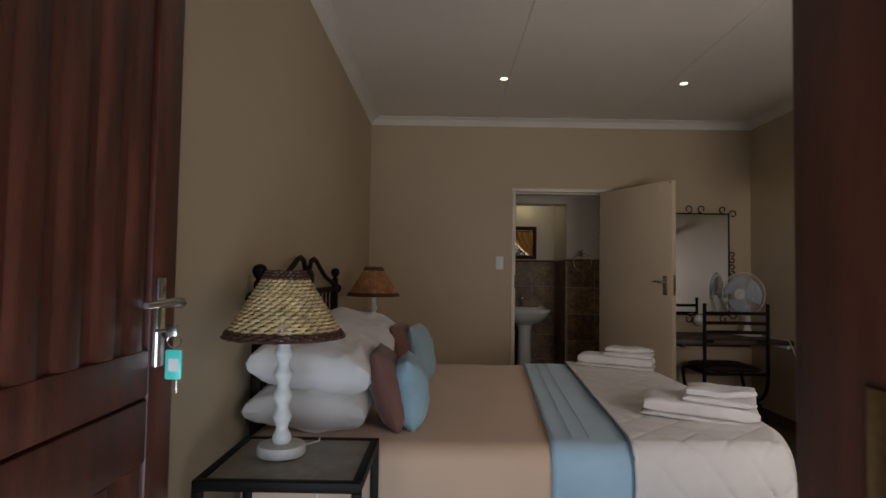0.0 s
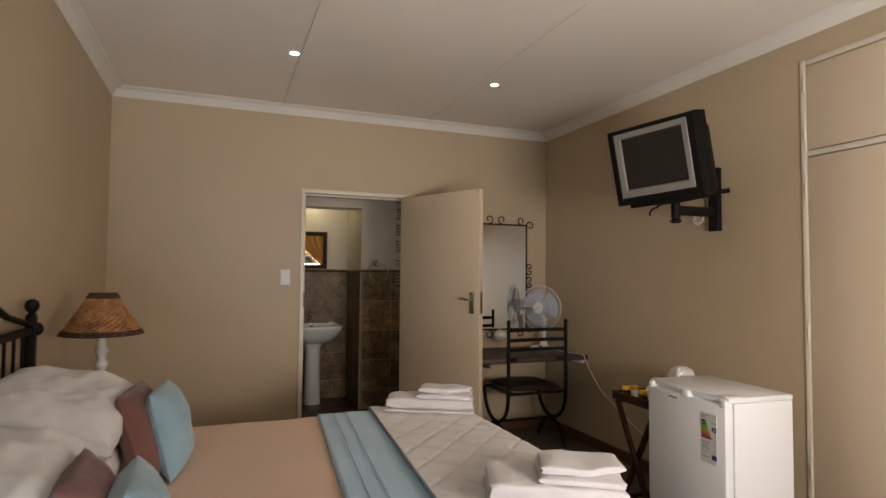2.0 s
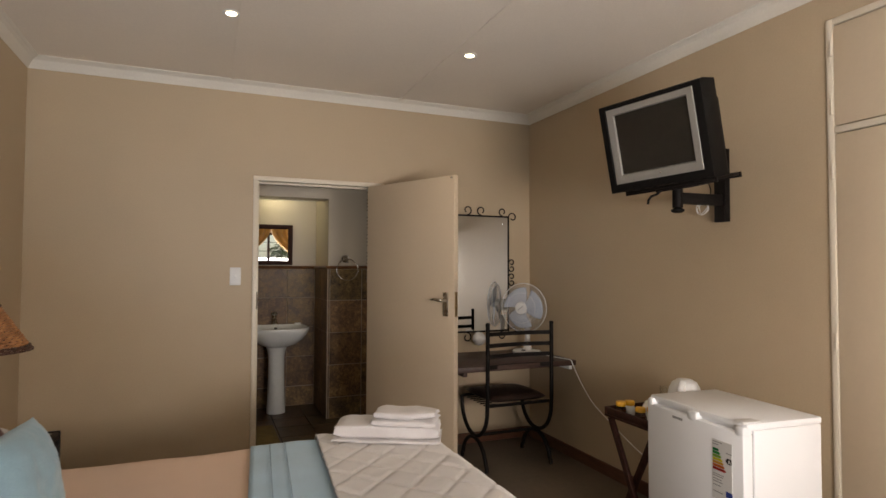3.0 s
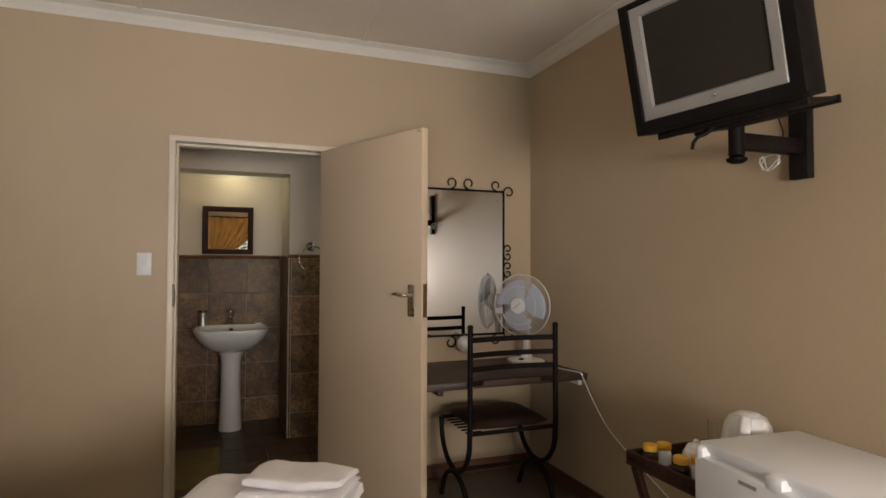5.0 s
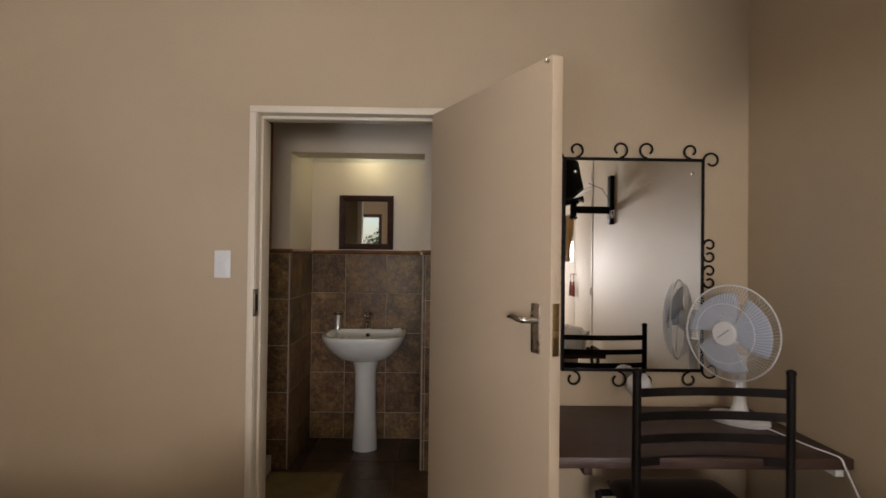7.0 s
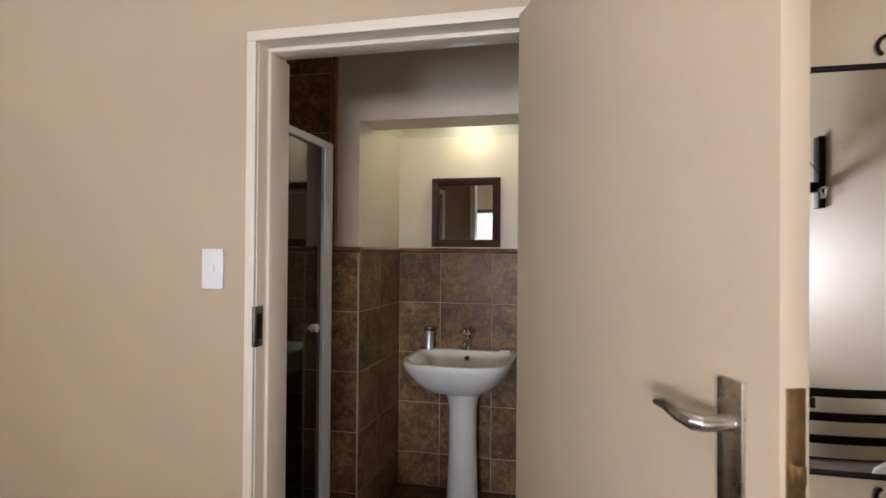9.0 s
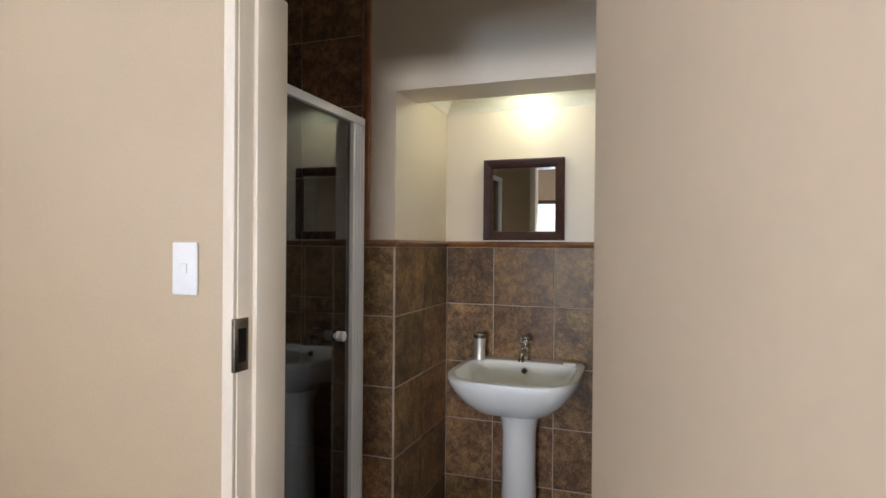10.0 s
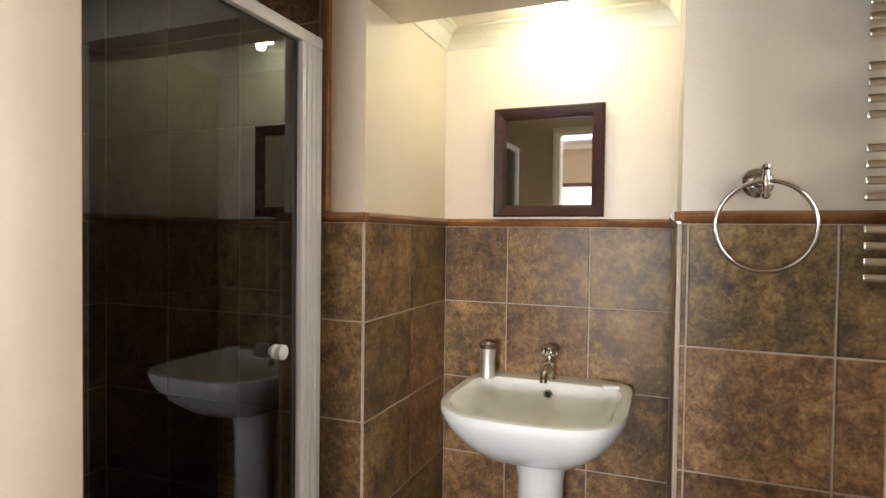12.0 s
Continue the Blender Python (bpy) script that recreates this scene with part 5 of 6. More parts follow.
for r, z in ((0.194, 0.0), (0.12, 0.049), (0.12, -0.047)):
    bm = bmesh.new()
    tube(bm, [tilt @ Vector((r * math.cos(2 * math.pi * i / 72), r * math.sin(2 * math.pi * i / 72), z)) for i in range(72)], 0.0034 if z == 0 else 0.0013, 6, closed=True)
    part("grille_ring", bm, WHITE, fan)
cord = thing("fan_cord", "white fan cord hanging from the desk to the floor", "cord")
bm = bmesh.new()
pts = [(3.57, 5.62, DT + 0.004), (3.61, 5.48, DT + 0.006), (3.635, 5.30, DT + 0.006), (3.66, 5.20, DT + 0.006), (3.668, 5.16, DT + 0.002), (3.675, 5.145, DT - 0.03), (3.69, 5.08, 0.60), (3.70, 4.95, 0.47), (3.705, 4.75, 0.37), (3.708, 4.52, 0.27), (3.71, 4.3, 0.2), (3.71, 4.1, 0.12), (3.71, 3.95, 0.02)]
fine = []
for i in range(len(pts) - 1):
    p0, p1, p2, p3 = [Vector(pts[min(max(i + k, 0), len(pts) - 1)]) for k in (-1, 0, 1, 2)]
    for j in range(6):
        t = j / 6
        fine.append(0.5 * ((2 * p1) + (p2 - p0) * t + (2 * p0 - 5 * p1 + 4 * p2 - p3) * t * t + (3 * p1 - p0 - 3 * p2 + p3) * t ** 3))
tube(bm, fine + [Vector(pts[-1])], 0.0032, 6)
part("flex", bm, WHITE, cord)

# chair with its back to the room
chair = thing("chair", "black iron chair with a brown padded seat, pushed to the desk", "chair", pose(3.23, 5.15, 0))
hw = 0.26
for s in (-1, 1):
    x = s * hw
    bm = bmesh.new()
    tube(bm, [(x, 0.0, 1.02), (x, 0, 0.9), (x, 0.0, 0.7), (x, 0, 0.5), (x, 0.005, 0.42)] + arc((x, 0.215, 0.42), (0, 1, 0), (0, 0, 1), 0.21, 180, 352, 16) + [(x, 0.43, 0.455)], 0.0145, 10)
    lathe(bm, [(0.0145, 1.018), (0.017, 1.024), (0.014, 1.034), (0.004, 1.038)], 12, pose(x, 0, 0))
    part("side_frame", bm, IRON, chair)
    bm = bmesh.new()
    tube(bm, [(x, 0.01, 0.0), (x, 0.012, 0.03)] + arc((x, 0.215, 0.0), (0, 1, 0), (0, 0, 1), 0.195, 168, 12, 18) + [(x, 0.418, 0.03), (x, 0.42, 0.0)], 0.0145, 10)
    part("foot_arc", bm, IRON, chair)
for z in (0.955, 0.875, 0.80, 0.725):
    bm = bmesh.new()
    n = 14
    rows = []
    for i in range(n + 1):
        u = i / n
        y = 0.035 * (1 - (2 * u - 1) ** 2)
        x = -hw + 2 * hw * u
        rows.append([bm.verts.new((x, y + dy, z + dz)) for dy, dz in ((-0.004, -0.014), (0.004, -0.014), (0.004, 0.014), (-0.004, 0.014))])
    for a, b in zip(rows, rows[1:]):
        bridge(bm, a, b)
    bm.faces.new(rows[0])
    bm.faces.new(rows[-1][::-1])
    part("back_slat", bm, IRON, chair)
for y, z in ((0.02, 0.455), (0.42, 0.455), (0.215, 0.205)):
    bm = bmesh.new()
    tube(bm, [(-hw, y, z), (hw, y, z)], 0.012, 8)
    part("cross_bar", bm, IRON, chair)
for i in range(7):
    bm = bmesh.new()
    y = 0.06 + i * 0.055
    tube(bm, [(-hw + 0.0, y, 0.455), (-hw + 0.09, y, 0.455)], 0.0055, 6)
    part("seat_slat", bm, IRON, chair)
bm = bmesh.new()
for s in (1, -1):
    def pad(u, v, s=s):
        a, b = u * 2 - 1, v * 2 - 1
        k = max(0, (1 - abs(a) ** 6) * (1 - abs(b) ** 6)) ** 0.5
        return Vector((a * 0.235 * (1 - 0.05 * abs(b) ** 4), 0.225 + b * 0.225 * (1 - 0.05 * abs(a) ** 4), 0.492 + s * 0.025 * k + 0.010 * (1 - a * a) * (1 - b * b) * (s > 0)))
    grid(bm, 20, 20, pad)
bmesh.ops.remove_doubles(bm, verts=bm.verts, dist=0.0006)
part("seat", bm, SEAT, chair, "brown leatherette seat pad")

# ---- light switch ----
switch = thing("light_switch", "white plastic light switch plate beside the doorway", "switch", pose(1.341, YN, 1.356))
part("plate", bm_of((-0.0365, 0.0365, -0.008, 0, -0.062, 0.062), bevel=0.004), WHITE, switch)
part("rocker", bm_of((-0.009, 0.009, -0.0115, -0.0075, -0.012, 0.012), bevel=0.002), WHITE, switch)

# ---- bathroom: basin, tap, mirror, ring, rail ----
basin = thing("basin", "white ceramic basin on a full pedestal", "basin", pose(1.805, 7.66, 0))
BT = 0.848


def basin_ring(k, z, d=0.625, w=0.585, inner=0.0, back=0.0):
    """A D-shaped outline, straight along the wall and full in front."""
    out = []
    for i in range(56):
        a = 2 * math.pi * i / 56
        c, s = math.cos(a), math.sin(a)
        x = math.copysign(abs(c) ** (0.28 if s > 0 else 0.62), c) * (w / 2 - inner) * k
        y = -d / 2 + (math.copysign(abs(s) ** (0.35 if s > 0 else 0.70), s)) * (d / 2 - inner) * (1.0 if s > 0 else 1.0) * k - back
        out.append(Vector((x, y, z)))
    return out


def rings_mesh(bm, rows, close_last=True, close_first=False):
    made = [[bm.verts.new(p) for p in r] for r in rows]
    for a, b in zip(made, made[1:]):
        bridge(bm, a, b)
    if close_first:
        bm.faces.new(made[0][::-1])
    if close_last:
        bm.faces.new(made[-1])


def outer(k, z, shift):
    return [p + Vector((0, shift, 0)) for p in basin_ring(k, z)]


bm = bmesh.new()
rows = [outer(0.34, BT - 0.20, 0.04), outer(0.42, BT - 0.19, 0.03), outer(0.62, BT - 0.160, 0.0), outer(0.80, BT - 0.112, 0.0), outer(0.92, BT - 0.068, 0.0), outer(0.98, BT - 0.034, 0.0), outer(1.0, BT - 0.012, 0.0), outer(0.992, BT - 0.002, 0.0), outer(0.975, BT, 0.0)]
bowl = []
for k, z, sh in ((0.86, BT - 0.001, -0.035), (0.845, BT - 0.008, -0.036), (0.81, BT - 0.03, -0.036), (0.75, BT - 0.08, -0.034), (0.64, BT - 0.125, -0.028), (0.42, BT - 0.15, -0.02), (0.1, BT - 0.158, -0.02)):
    bowl.append([Vector((p.x * 1.04, -0.30 + (p.y + 0.30) * 0.90 + sh, z)) for p in basin_ring(k, z)])
rings_mesh(bm, rows + bowl, True, True)
part("bowl", bm, CERAMIC, basin, "glossy white bowl")
bm = bmesh.new()
rows = []
for z, w, d in ((0, 0.091, 0.094), (0.01, 0.092, 0.095), (0.10, 0.086, 0.09), (0.35, 0.078, 0.082), (0.55, 0.078, 0.085), (0.61, 0.088, 0.095), (BT - 0.19, 0.108, 0.12)):
    rows.append([Vector((w * math.cos(2 * math.pi * i / 32), -0.235 + d * math.sin(2 * math.pi * i / 32), z)) for i in range(32)])
rings_mesh(bm, rows, True, True)
part("pedestal", bm, CERAMIC, basin, "white ceramic pedestal")
bm = bmesh.new()
lathe(bm, [(0.016, 0), (0.0165, 0.002), (0.013, 0.004), (0.011, 0.0025)], 20, pose(0.0, -0.128, BT - 0.042, 72), caps=False)
part("overflow_ring", bm, CHROME, basin)
# flat black disc gives the overflow its dark inside; the bowl is not pierced
bm = bmesh.new()
lathe(bm, [(0.001, 0.0015), (0.0115, 0.0015)], 18, pose(0.0, -0.1285, BT - 0.042, 72))
part("overflow_hole", bm, INK, basin)
bm = bmesh.new()
lathe(bm, [(0.03, 0), (0.031, 0.003), (0.02, 0.005), (0.004, 0.003)], 22, pose(0, -0.33, BT - 0.157))
part("waste", bm, CHROME, basin)
tap = thing("tap", "chrome pillar tap on the basin", "tap", pose(1.80, 7.578, BT - 0.001) @ Matrix.Diagonal((1.15, 1.1, 1.12, 1)))
bm = bmesh.new()
lathe(bm, [(0.022, 0), (0.023, 0.006), (0.017, 0.012), (0.015, 0.05), (0.018, 0.058), (0.011, 0.066), (0.010, 0.078)], 20)
tube(bm, [(0, -0.008, 0.036), (0, -0.04, 0.044), (0, -0.075, 0.040), (0, -0.095, 0.026), (0, -0.098, 0.012)], [0.015, 0.0145, 0.013, 0.012, 0.012], 14)
part("body", bm, CHROME, tap)
bm = bmesh.new()
lathe(bm, [(0.012, 0.078), (0.02, 0.082), (0.022, 0.092), (0.021, 0.106), (0.012, 0.113), (0.004, 0.114)], 12)
for i in range(4):
    a = i * math.pi / 2 + 0.4
    lathe(bm, [(0.004, -0.012), (0.009, -0.006), (0.009, 0.006), (0.004, 0.012)], 8, pose(0.019 * math.cos(a), 0.019 * math.sin(a), 0.094))
part("head", bm, CHROME, tap, "faceted chrome turning head")
cup = thing("tumbler", "brushed steel tumbler standing on the basin", "tumbler", pose(1.583, 7.518, BT))
bm = bmesh.new()
lathe(bm, [(0.026, 0), (0.028, 0.002), (0.027, 0.03), (0.026, 0.06), (0.029, 0.10), (0.032, 0.124), (0.0305, 0.124), (0.026, 0.06), (0.024, 0.004)], 26)
part("cup", bm, BRUSHED, cup)
bm = bmesh.new()
lathe(bm, [(0.0308, 0.110), (0.0325, 0.118), (0.0332, 0.125), (0.0305, 0.1255)], 26, caps=False)
part("rim", bm, TARNISH, cup, "dark steel rim")
soap = thing("soap", "small white bar of soap on the basin edge", "soap", pose(2.02, 7.535, BT, 0, 0, 14))
bm = bmesh.new()
box(bm, -0.03, 0.03, -0.018, 0.018, 0, 0.014, 0.006, segments=3)
part("bar", bm, CERAMIC, soap)

# framed mirror standing on the rail
bmir = thing("bathroom_mirror", "small mirror in a dark stained wooden frame", "mirror", pose(1.77, YNI - 0.012, 1.652, 0.25, 0, -0.5))
q, fw = 0.206, 0.045
for i in range(4):
    bm = bmesh.new()
    m = pose(0, 0, 0, 0, 90 * i, 0)
    o, n2 = q, q - fw
    prof = [(o, 0.0), (o, -0.026), (o - 0.006, -0.030), (n2 + 0.012, -0.024), (n2, -0.012), (n2, 0.0)]
    rows = [[bm.verts.new(m @ Vector((s * r, y, r))) for r, y in prof] for s in (-1, 1)]
    bridge(bm, rows[0], rows[1])
    bm.faces.new(rows[0])
    bm.faces.new(rows[1][::-1])
    part("frame_side", bm, DARKWOOD, bmir, "dark stained moulding")
part("glass", bm_of((-q + fw - 0.002, q - fw + 0.002, -0.010, -0.004, -q + fw - 0.002, q - fw + 0.002)), MIRROR, bmir, smooth=False)
part("backing", bm_of((-q + 0.01, q - 0.01, -0.003, 0.004, -q + 0.01, q - 0.01)), DARKWOOD, bmir, smooth=False)

ringt = thing("towel_ring", "chrome towel ring on the bathroom wall", "towel ring", pose(2.395, YB1, 1.503))
bm = bmesh.new()
lathe(bm, [(0.034, 0), (0.035, 0.004), (0.03, 0.010), (0.014, 0.014), (0.011, 0.05)], 26, pose(-0.01, 0, 0.0, 90))
part("rose", bm, CHROME, ringt)
bm = bmesh.new()
lathe(bm, [(0.004, -0.04), (0.010, -0.036), (0.011, -0.03), (0.007, -0.024), (0.0085, -0.014), (0.012, 0), (0.0085, 0.014), (0.007, 0.024), (0.011, 0.03), (0.010, 0.036), (0.004, 0.04)], 16, pose(0, -0.05, 0))
part("holder", bm, CHROME, ringt)
bm = bmesh.new()
R0 = 0.102
tube(bm, [(R0 * math.sin(a), -0.05 - 0.006 * math.cos(a), -R0 + R0 * math.cos(a)) for a in [2 * math.pi * i / 64 for i in range(64)]], 0.0052, 10, closed=True)
part("ring", bm, CHROME, ringt)

warmer = thing("towel_rail", "chrome ladder towel rail on the bathroom wall", "towel rail")
wy = YB1 - 0.075
for x in (2.665, 3.05):
    bm = bmesh.new()
    tube(bm, [(x, wy + 0.016, 1.27), (x, wy + 0.016, 2.18)], 0.013, 12)
    part("upright", bm, CHROME, warmer)
    for z in (1.34, 2.12):
        bm = bmesh.new()
        tube(bm, [(x, YB1, z), (x, wy + 0.016, z)], 0.009, 10)
        part("wall_fixing", bm, CHROME, warmer)
z = 1.285
while z < 2.17:
    for i in range(4):
        part("bar", bm_of((2.572, 3.14, wy - 0.006, wy + 0.006, z, z + 0.018), bevel=0.004), CHROME, warmer)
        z += 0.0335
    z += 0.036

# ---- shower screen ----
shower = thing("shower_screen", "white framed glass shower door, closed", "shower door")
sy0, sy1, sz = YB0 + 0.02, YB1 - 0.035, 1.955
for name, b in (("post", (GX - 0.02, GX + 0.02, sy1 - 0.10, sy1, 0.10, sz - 0.035)), ("post", (GX - 0.02, GX + 0.02, sy0, sy0 + 0.05, 0.10, sz - 0.035)), ("top_bar", (GX - 0.021, GX + 0.021, sy0, sy1, sz - 0.035, sz)), ("bottom_bar", (GX - 0.02, GX + 0.02, sy0 + 0.05, sy1 - 0.10, 0.10, 0.135))):
    part(name, bm_of(b, bevel=0.004), WHITE, shower, "white powder-coated frame")
for dy in (0.02, 0.045, 0.07):
    part("post_rib", bm_of((GX + 0.0195, GX + 0.024, sy1 - 0.10 + dy - 0.003, sy1 - 0.10 + dy + 0.003, 0.10, sz - 0.04), bevel=0.001), WHITE, shower)
part("glass", bm_of((GX - 0.003, GX + 0.003, sy0 + 0.045, sy1 - 0.095, 0.13, sz - 0.03)), SHOWERGLASS, shower, "glass panel, its dark tint standing in for the shower's shade", smooth=False)
bm = bmesh.new()
lathe(bm, [(0.010, 0.003), (0.010, 0.012), (0.019, 0.014), (0.020, 0.022), (0.012, 0.026), (0.012, 0.030), (0.020, 0.034), (0.020, 0.046), (0.014, 0.05)], 22, pose(GX, sy1 - 0.215, 1.055, 0, 90, 0))
part("knob", bm, WHITE, shower, "white round door knob")
bm = bmesh.new()
lathe(bm, [(0.010, 0.003), (0.010, 0.010), (0.019, 0.012), (0.020, 0.034), (0.014, 0.038)], 22, pose(GX, sy1 - 0.215, 1.055, 0, -90, 0))
part("knob", bm, WHITE, shower, "white round door knob")
structure("kerb_shower", bm_of((GX - 0.05, GX + 0.05, YB0, YB1, 0, 0.10), bevel=0.005), GROUT, "tiled kerb under the shower screen", "kerb")

# ---- wooden dado rail and upright bead ----
def dado(name, a, b, out, z):
    a, b, n = Vector(a), Vector(b), Vector(out)
    prof = [(0, 0), (0.010, 0.0), (0.016, 0.006), (0.022, 0.010), (0.026, 0.018), (0.022, 0.025), (0.012, 0.030), (0, 0.031)]
    bm = bmesh.new()
    rows = [[bm.verts.new(p + n * u + Z * (z + v)) for u, v in prof] for p in (a, b)]
    bridge(bm, rows[0], rows[1])
    bm.faces.new(rows[0])
    bm.faces.new(rows[1][::-1])
    structure(name, bm, TRIMWOOD, "varnished wooden dado rail above the tiles", "dado rail")


RZ = 1.408
TT = 0.011
dado("trim_rail_west", (1.203, YB1, 0), (NX0 + 0.016, YB1, 0), (0, -1, 0), RZ)
dado("trim_rail_niche_west", (NX0, YB1 - 0.016, 0), (NX0, YNI, 0), (1, 0, 0), RZ)
dado("trim_rail_niche", (NX0, YNI, 0), (NX1, YNI, 0), (0, -1, 0), RZ)
dado("trim_rail_niche_east", (NX1, YNI, 0), (NX1, YB1 - 0.016, 0), (-1, 0, 0), RZ)
dado("trim_rail_east", (NX1 - 0.016, YB1, 0), (BX1, YB1, 0), (0, -1, 0), RZ)
structure("trim_bead_shower", bm_of((1.203, 1.231, YB1 - 0.022, YB1 + 0.002, RZ + 0.0315, TOP), bevel=0.006), TRIMWOOD, "varnished upright bead beside the shower tiles", "bead")

# ---- bath mat ----
mat = thing("bath_mat", "mustard yellow terry bath mat on the tiles", "bath mat", pose(1.495, 6.56, 0.0))
bm = bmesh.new()
for s in (1, -1):
    grid(bm, 22, 34, lambda u, v, s=s: Vector(((u - 0.5) * 0.47, (v - 0.5) * 0.80, 0.001 if s < 0 else 0.004 + 0.012 * min(1, 12 * min(u, 1 - u)) * min(1, 16 * min(v, 1 - v)) + 0.003 * noise.noise(Vector((u * 30, v * 50, 0))))))
bmesh.ops.remove_doubles(bm, verts=bm.verts, dist=0.0005)
part("terry_cloth", bm, MAT, mat)

# ---- bathroom window ----
bw = new("window_2")
tagged(bw, "small white framed bathroom window", "window", kind="structure")
for b in ((6.12, 6.72, 1.35, 1.39), (6.12, 6.72, 2.11, 2.15), (6.12, 6.16, 1.39, 2.11), (6.68, 6.72, 1.39, 2.11)):
    part("window_frame", bm_of((BX1 + 0.03, BX1 + 0.07, b[0], b[1], b[2], b[3]), bevel=0.003), FRAME, bw)
p = part("pane", bm_of((BX1 + 0.048, BX1 + 0.052, 6.16, 6.68, 1.39, 2.11)), PANE, bw, smooth=False)
p.visible_shadow = False

# ---- outside ----
bm = bmesh.new()
grid(bm, 40, 40, lambda u, v: Vector(((u - 0.5) * 160, (v - 0.5) * 160, -0.16)))
structure("ground", bm, LAWN, "green lawn reaching away outside the room", "ground")
structure("pavement", bm_of((-2.0, 6.0, -1.9, YS - 0.225, -0.15, -0.02), bevel=0.01), PAVING, "grey screeded porch floor outside the door", "porch")
structure("ceiling_roof", bm_of((-1.0, 5.0, -0.2, 8.4, TOP + 0.12, TOP + 0.3)), OUTSIDE, "roof slab over the rooms", "roof")


def shrub(x, y, h, seed):
    rnd = random.Random(seed)
    t = thing("shrub", "leafy green garden shrub beyond the porch", "shrub", pose(x, y, -0.16), group="shrubs in the garden")
    bm = bmesh.new()
    tube(bm, [(0, 0, 0), (0.03, 0.02, h * 0.3), (-0.02, 0.0, h * 0.65)], [0.05, 0.035, 0.015], 8)
    for i in range(7):
        a = rnd.random() * 6.28
        tube(bm, [(0.01, 0, h * 0.25), (0.3 * math.cos(a), 0.3 * math.sin(a), h * 0.55), (0.55 * math.cos(a), 0.55 * math.sin(a), h * 0.8)], [0.02, 0.013, 0.006], 6)
    part("trunk", bm, BARK, t)
    vs, fs = [], []
    for i in range(900):
        a, b = rnd.random() * 6.28, rnd.random() ** 0.6
        r = 0.85 * b * (0.75 + 0.35 * noise.noise(Vector((math.cos(a) * 2, math.sin(a) * 2, seed))))
        c = Vector((r * math.cos(a), r * math.sin(a), h * (0.35 + 0.7 * rnd.random() ** 0.8 * (1.1 - 0.4 * b))))
        d1 = Vector((rnd.gauss(0, 1), rnd.gauss(0, 1), rnd.gauss(0, 0.6))).normalized() * 0.09
        d2 = d1.cross(Vector((rnd.gauss(0, 1), rnd.gauss(0, 1), 1))).normalized() * 0.035
        k = len(vs)
        vs += [c - d1, c + d2, c + d1, c - d2]
        fs.append((k, k + 1, k + 2, k + 3))
    me = bpy.data.meshes.new("crown")
    me.from_pydata(vs, [], fs)
    me.materials.append(LEAF)
    ob = new("crown", me)
    ob.parent = t


for i, (x, y, h) in enumerate(((2.0, -4.2, 1.9), (3.4, -5.0, 2.4), (0.4, -6.2, 2.2), (4.8, -4.4, 1.7))):
    shrub(x, y, h, i + 1)


# ---- tiles, each a piece ----
def tile_mesh(w, h, t):
    """A tile in its own x-z plane, front at -y, with a chamfered edge."""
    key = (round(w, 3), round(h, 3))
    if key not in TILES:
        c = 0.0022
        vs = [(sx * w / 2, 0, sz * h / 2) for sx, sz in ((-1, -1), (1, -1), (1, 1), (-1, 1))]
        vs += [(sx * w / 2, -t + c, sz * h / 2) for sx, sz in ((-1, -1), (1, -1), (1, 1), (-1, 1))]
        vs += [(sx * (w / 2 - c), -t, sz * (h / 2 - c)) for sx, sz in ((-1, -1), (1, -1), (1, 1), (-1, 1))]
        fs = [(8, 9, 10, 11)] + [(i, (i + 1) % 4, 4 + (i + 1) % 4, 4 + i) for i in range(4)] + [(4 + i, 4 + (i + 1) % 4, 8 + (i + 1) % 4, 8 + i) for i in range(4)]
        me = bpy.data.meshes.new("tile")
        me.from_pydata([Vector(v) for v in vs], [], fs)
        TILES[key] = me
    return TILES[key]


TILES = {}
JOINT = 0.0048


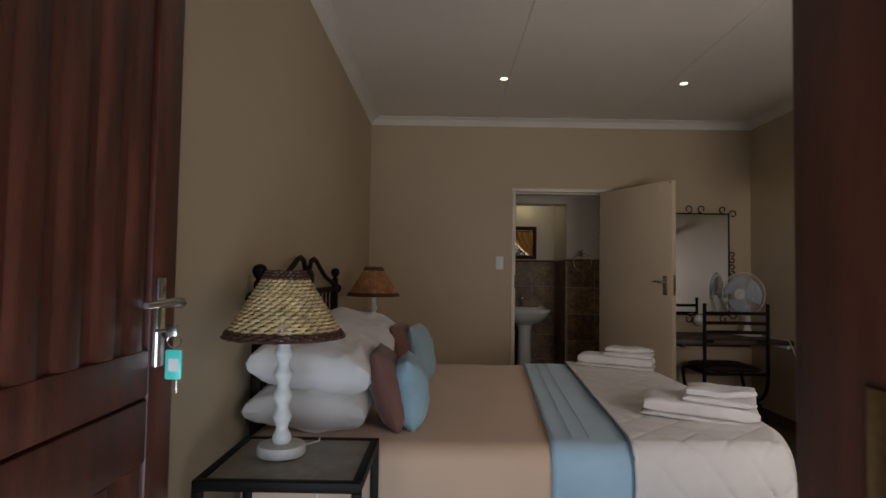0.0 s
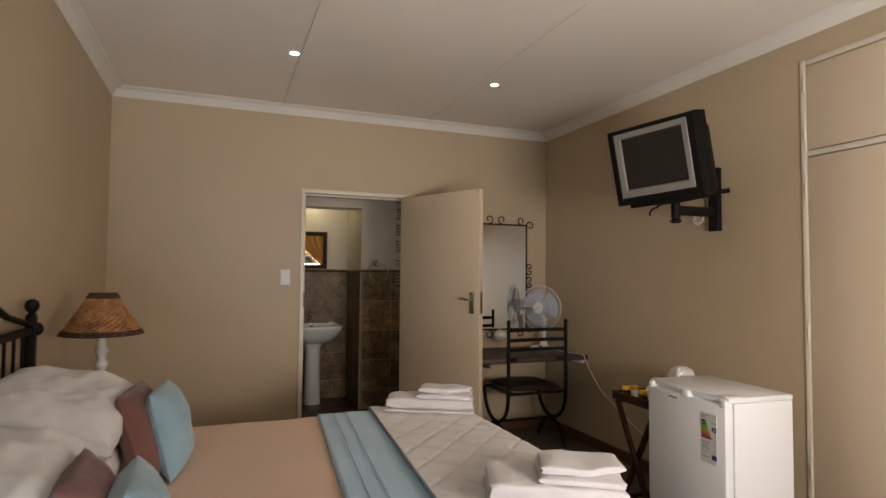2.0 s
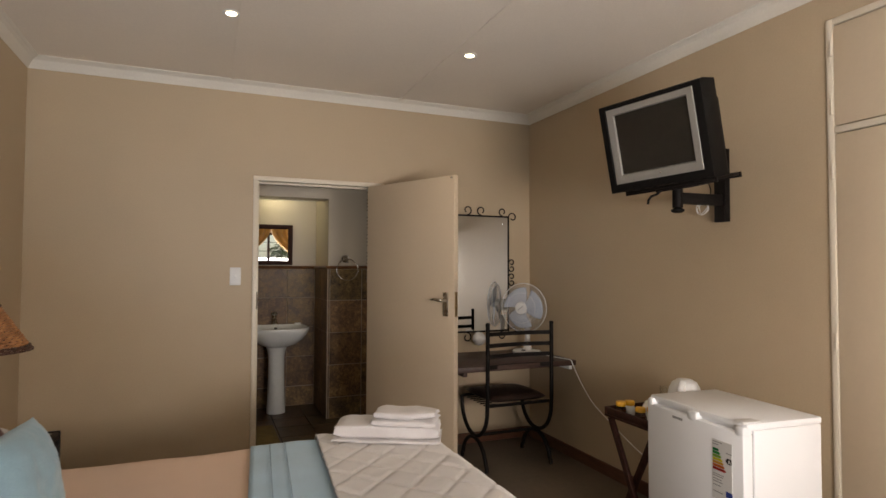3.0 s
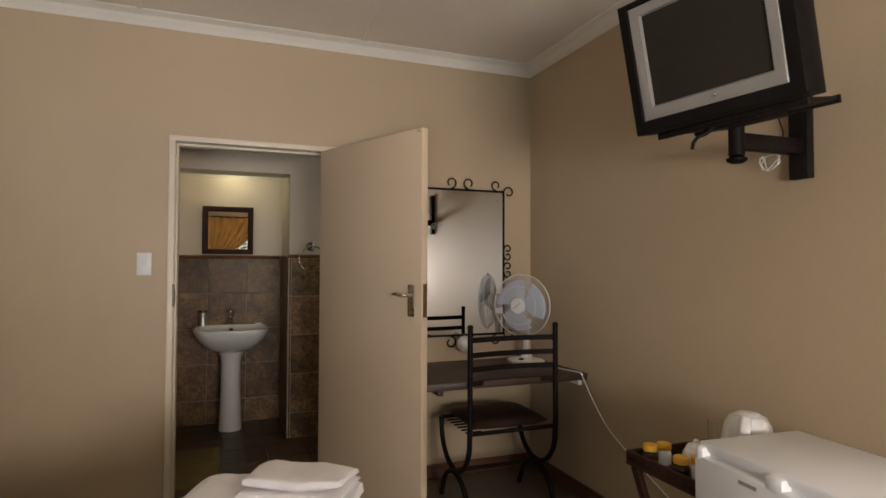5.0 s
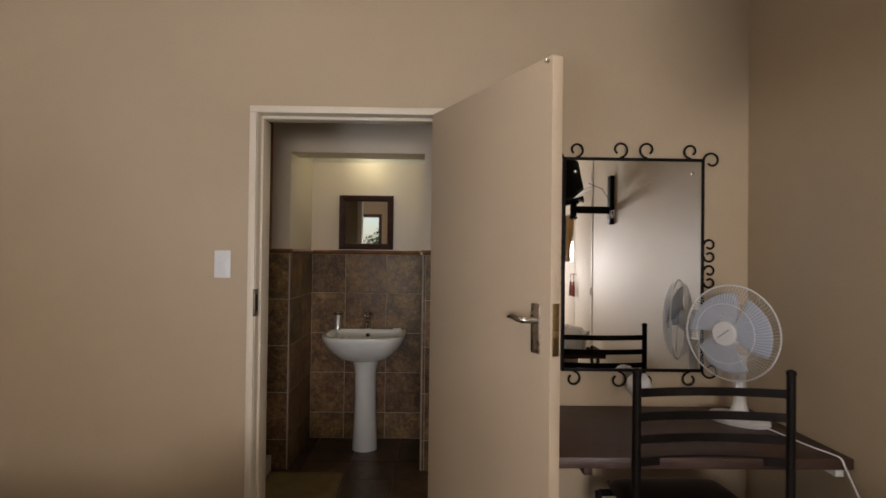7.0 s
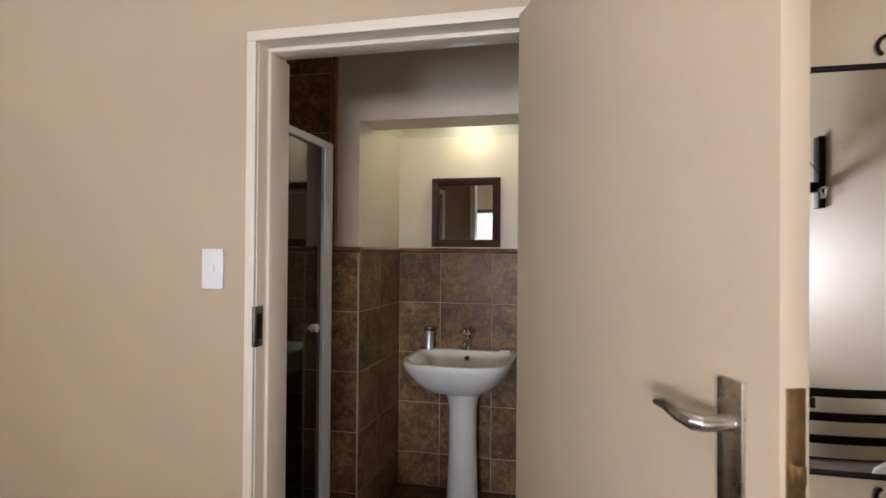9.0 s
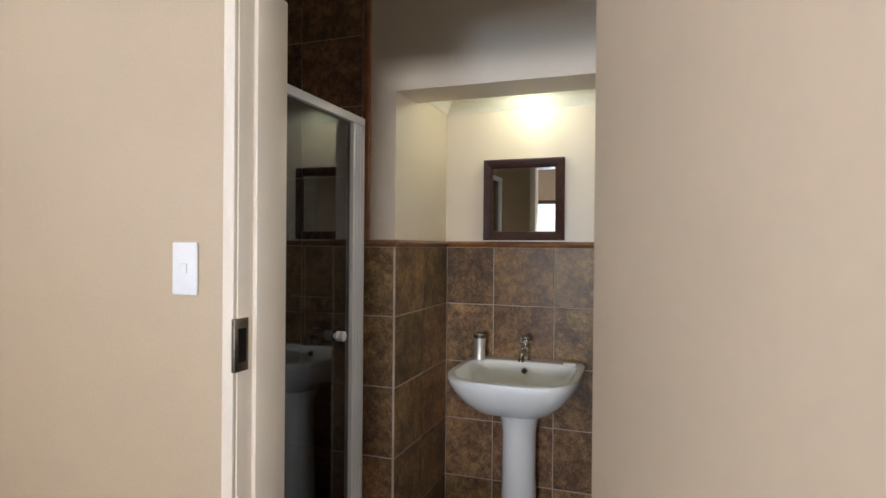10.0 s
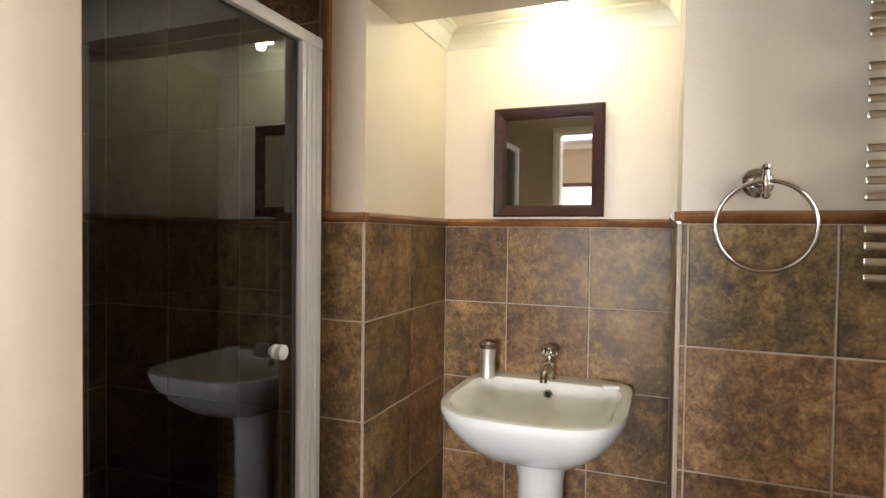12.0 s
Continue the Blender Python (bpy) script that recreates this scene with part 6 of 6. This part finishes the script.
def tile_field(parent, m, us, zs, mat, t=TT):
    """Tiles between the joint lines us (across) and zs (up), in the plane of m, fronts along its -y."""
    for a, b in zip(us, us[1:]):
        for c, d in zip(zs, zs[1:]):
            w, h = b - a - JOINT, d - c - JOINT
            if w < 0.01 or h < 0.01:
                continue
            me = tile_mesh(w, h, t)
            if not me.materials:
                me.materials.append(mat)
            if me.materials[0] is not mat:
                me = me.copy()
                me.materials[0] = mat
            ob = new("tile", me)
            ob.parent = parent
            ob.matrix_world = m @ pose((a + b) / 2, 0, (c + d) / 2)


def backing(name, m, u0, u1, z0, z1, label):
    bm = bmesh.new()
    box(bm, u0, u1, -TT + 0.003, -0.0005, z0, z1, m=m)
    return structure(name, bm, GROUT, label, "tiled wall")


ZS = [0.0, 0.198, 0.503, 0.806, 1.110, 1.408]
HIGH = ZS + [1.715, 2.02, 2.325, 2.63, TOP]
AT_NORTH = pose(0, YB1, 0)
AT_NICHE = pose(0, YNI, 0)
AT_NW = pose(NX0, 0, 0, 0, 0, 90)       # across = y
AT_NE = pose(NX1, 0, 0, 0, 0, -90)      # across = -y
AT_SW = pose(BX0, 0, 0, 0, 0, 90)
for name, m, us, zs, label in (
        ("wall_tiles_niche", AT_NICHE, [NX0 + TT, 1.615, 1.928, NX1 - TT], ZS, "brown slate tiles behind the basin"),
        ("wall_tiles_niche_west", AT_NW, [YB1 - TT, 7.322, YNI - TT], ZS, "brown slate tiles on the niche side"),
        ("wall_tiles_niche_east", AT_NE, [-YNI + TT, -7.322, -YB1 + TT], ZS, "brown slate tiles on the niche side"),
        ("wall_tiles_stub", AT_NORTH, [1.19, NX0 + 0.0], ZS, "brown slate tiles beside the shower"),
        ("wall_tiles_east", AT_NORTH, [NX1 + 0.0, 2.238, 2.546, 2.855, 3.16, BX1], ZS, "brown slate tiles under the towel ring"),
        ("wall_tiles_shower", AT_NORTH, [BX0 + TT, 0.58, 0.885, 1.19], HIGH, "dark slate tiles up to the shower ceiling"),
        ("wall_tiles_shower_west", AT_SW, [YB0, 6.09, 6.395, 6.70, YB1 - TT], HIGH, "dark slate tiles up to the shower ceiling")):
    tile_field(backing(name, m, us[0], us[-1], zs[0], zs[-1], label), m, us, zs, TILE)
AT_FLOOR = pose(0, 0, -0.0085, -90, 0, 0)
xs = [GX + 0.05, 1.44, 1.745, 2.05, 2.355, 2.66, 2.965, BX1]
tile_field(bathroom_floor, AT_FLOOR, xs, [YB0, 6.24, 6.545, 6.85, 7.155, 7.46, YNI], FLOORTILE, t=0.0085)
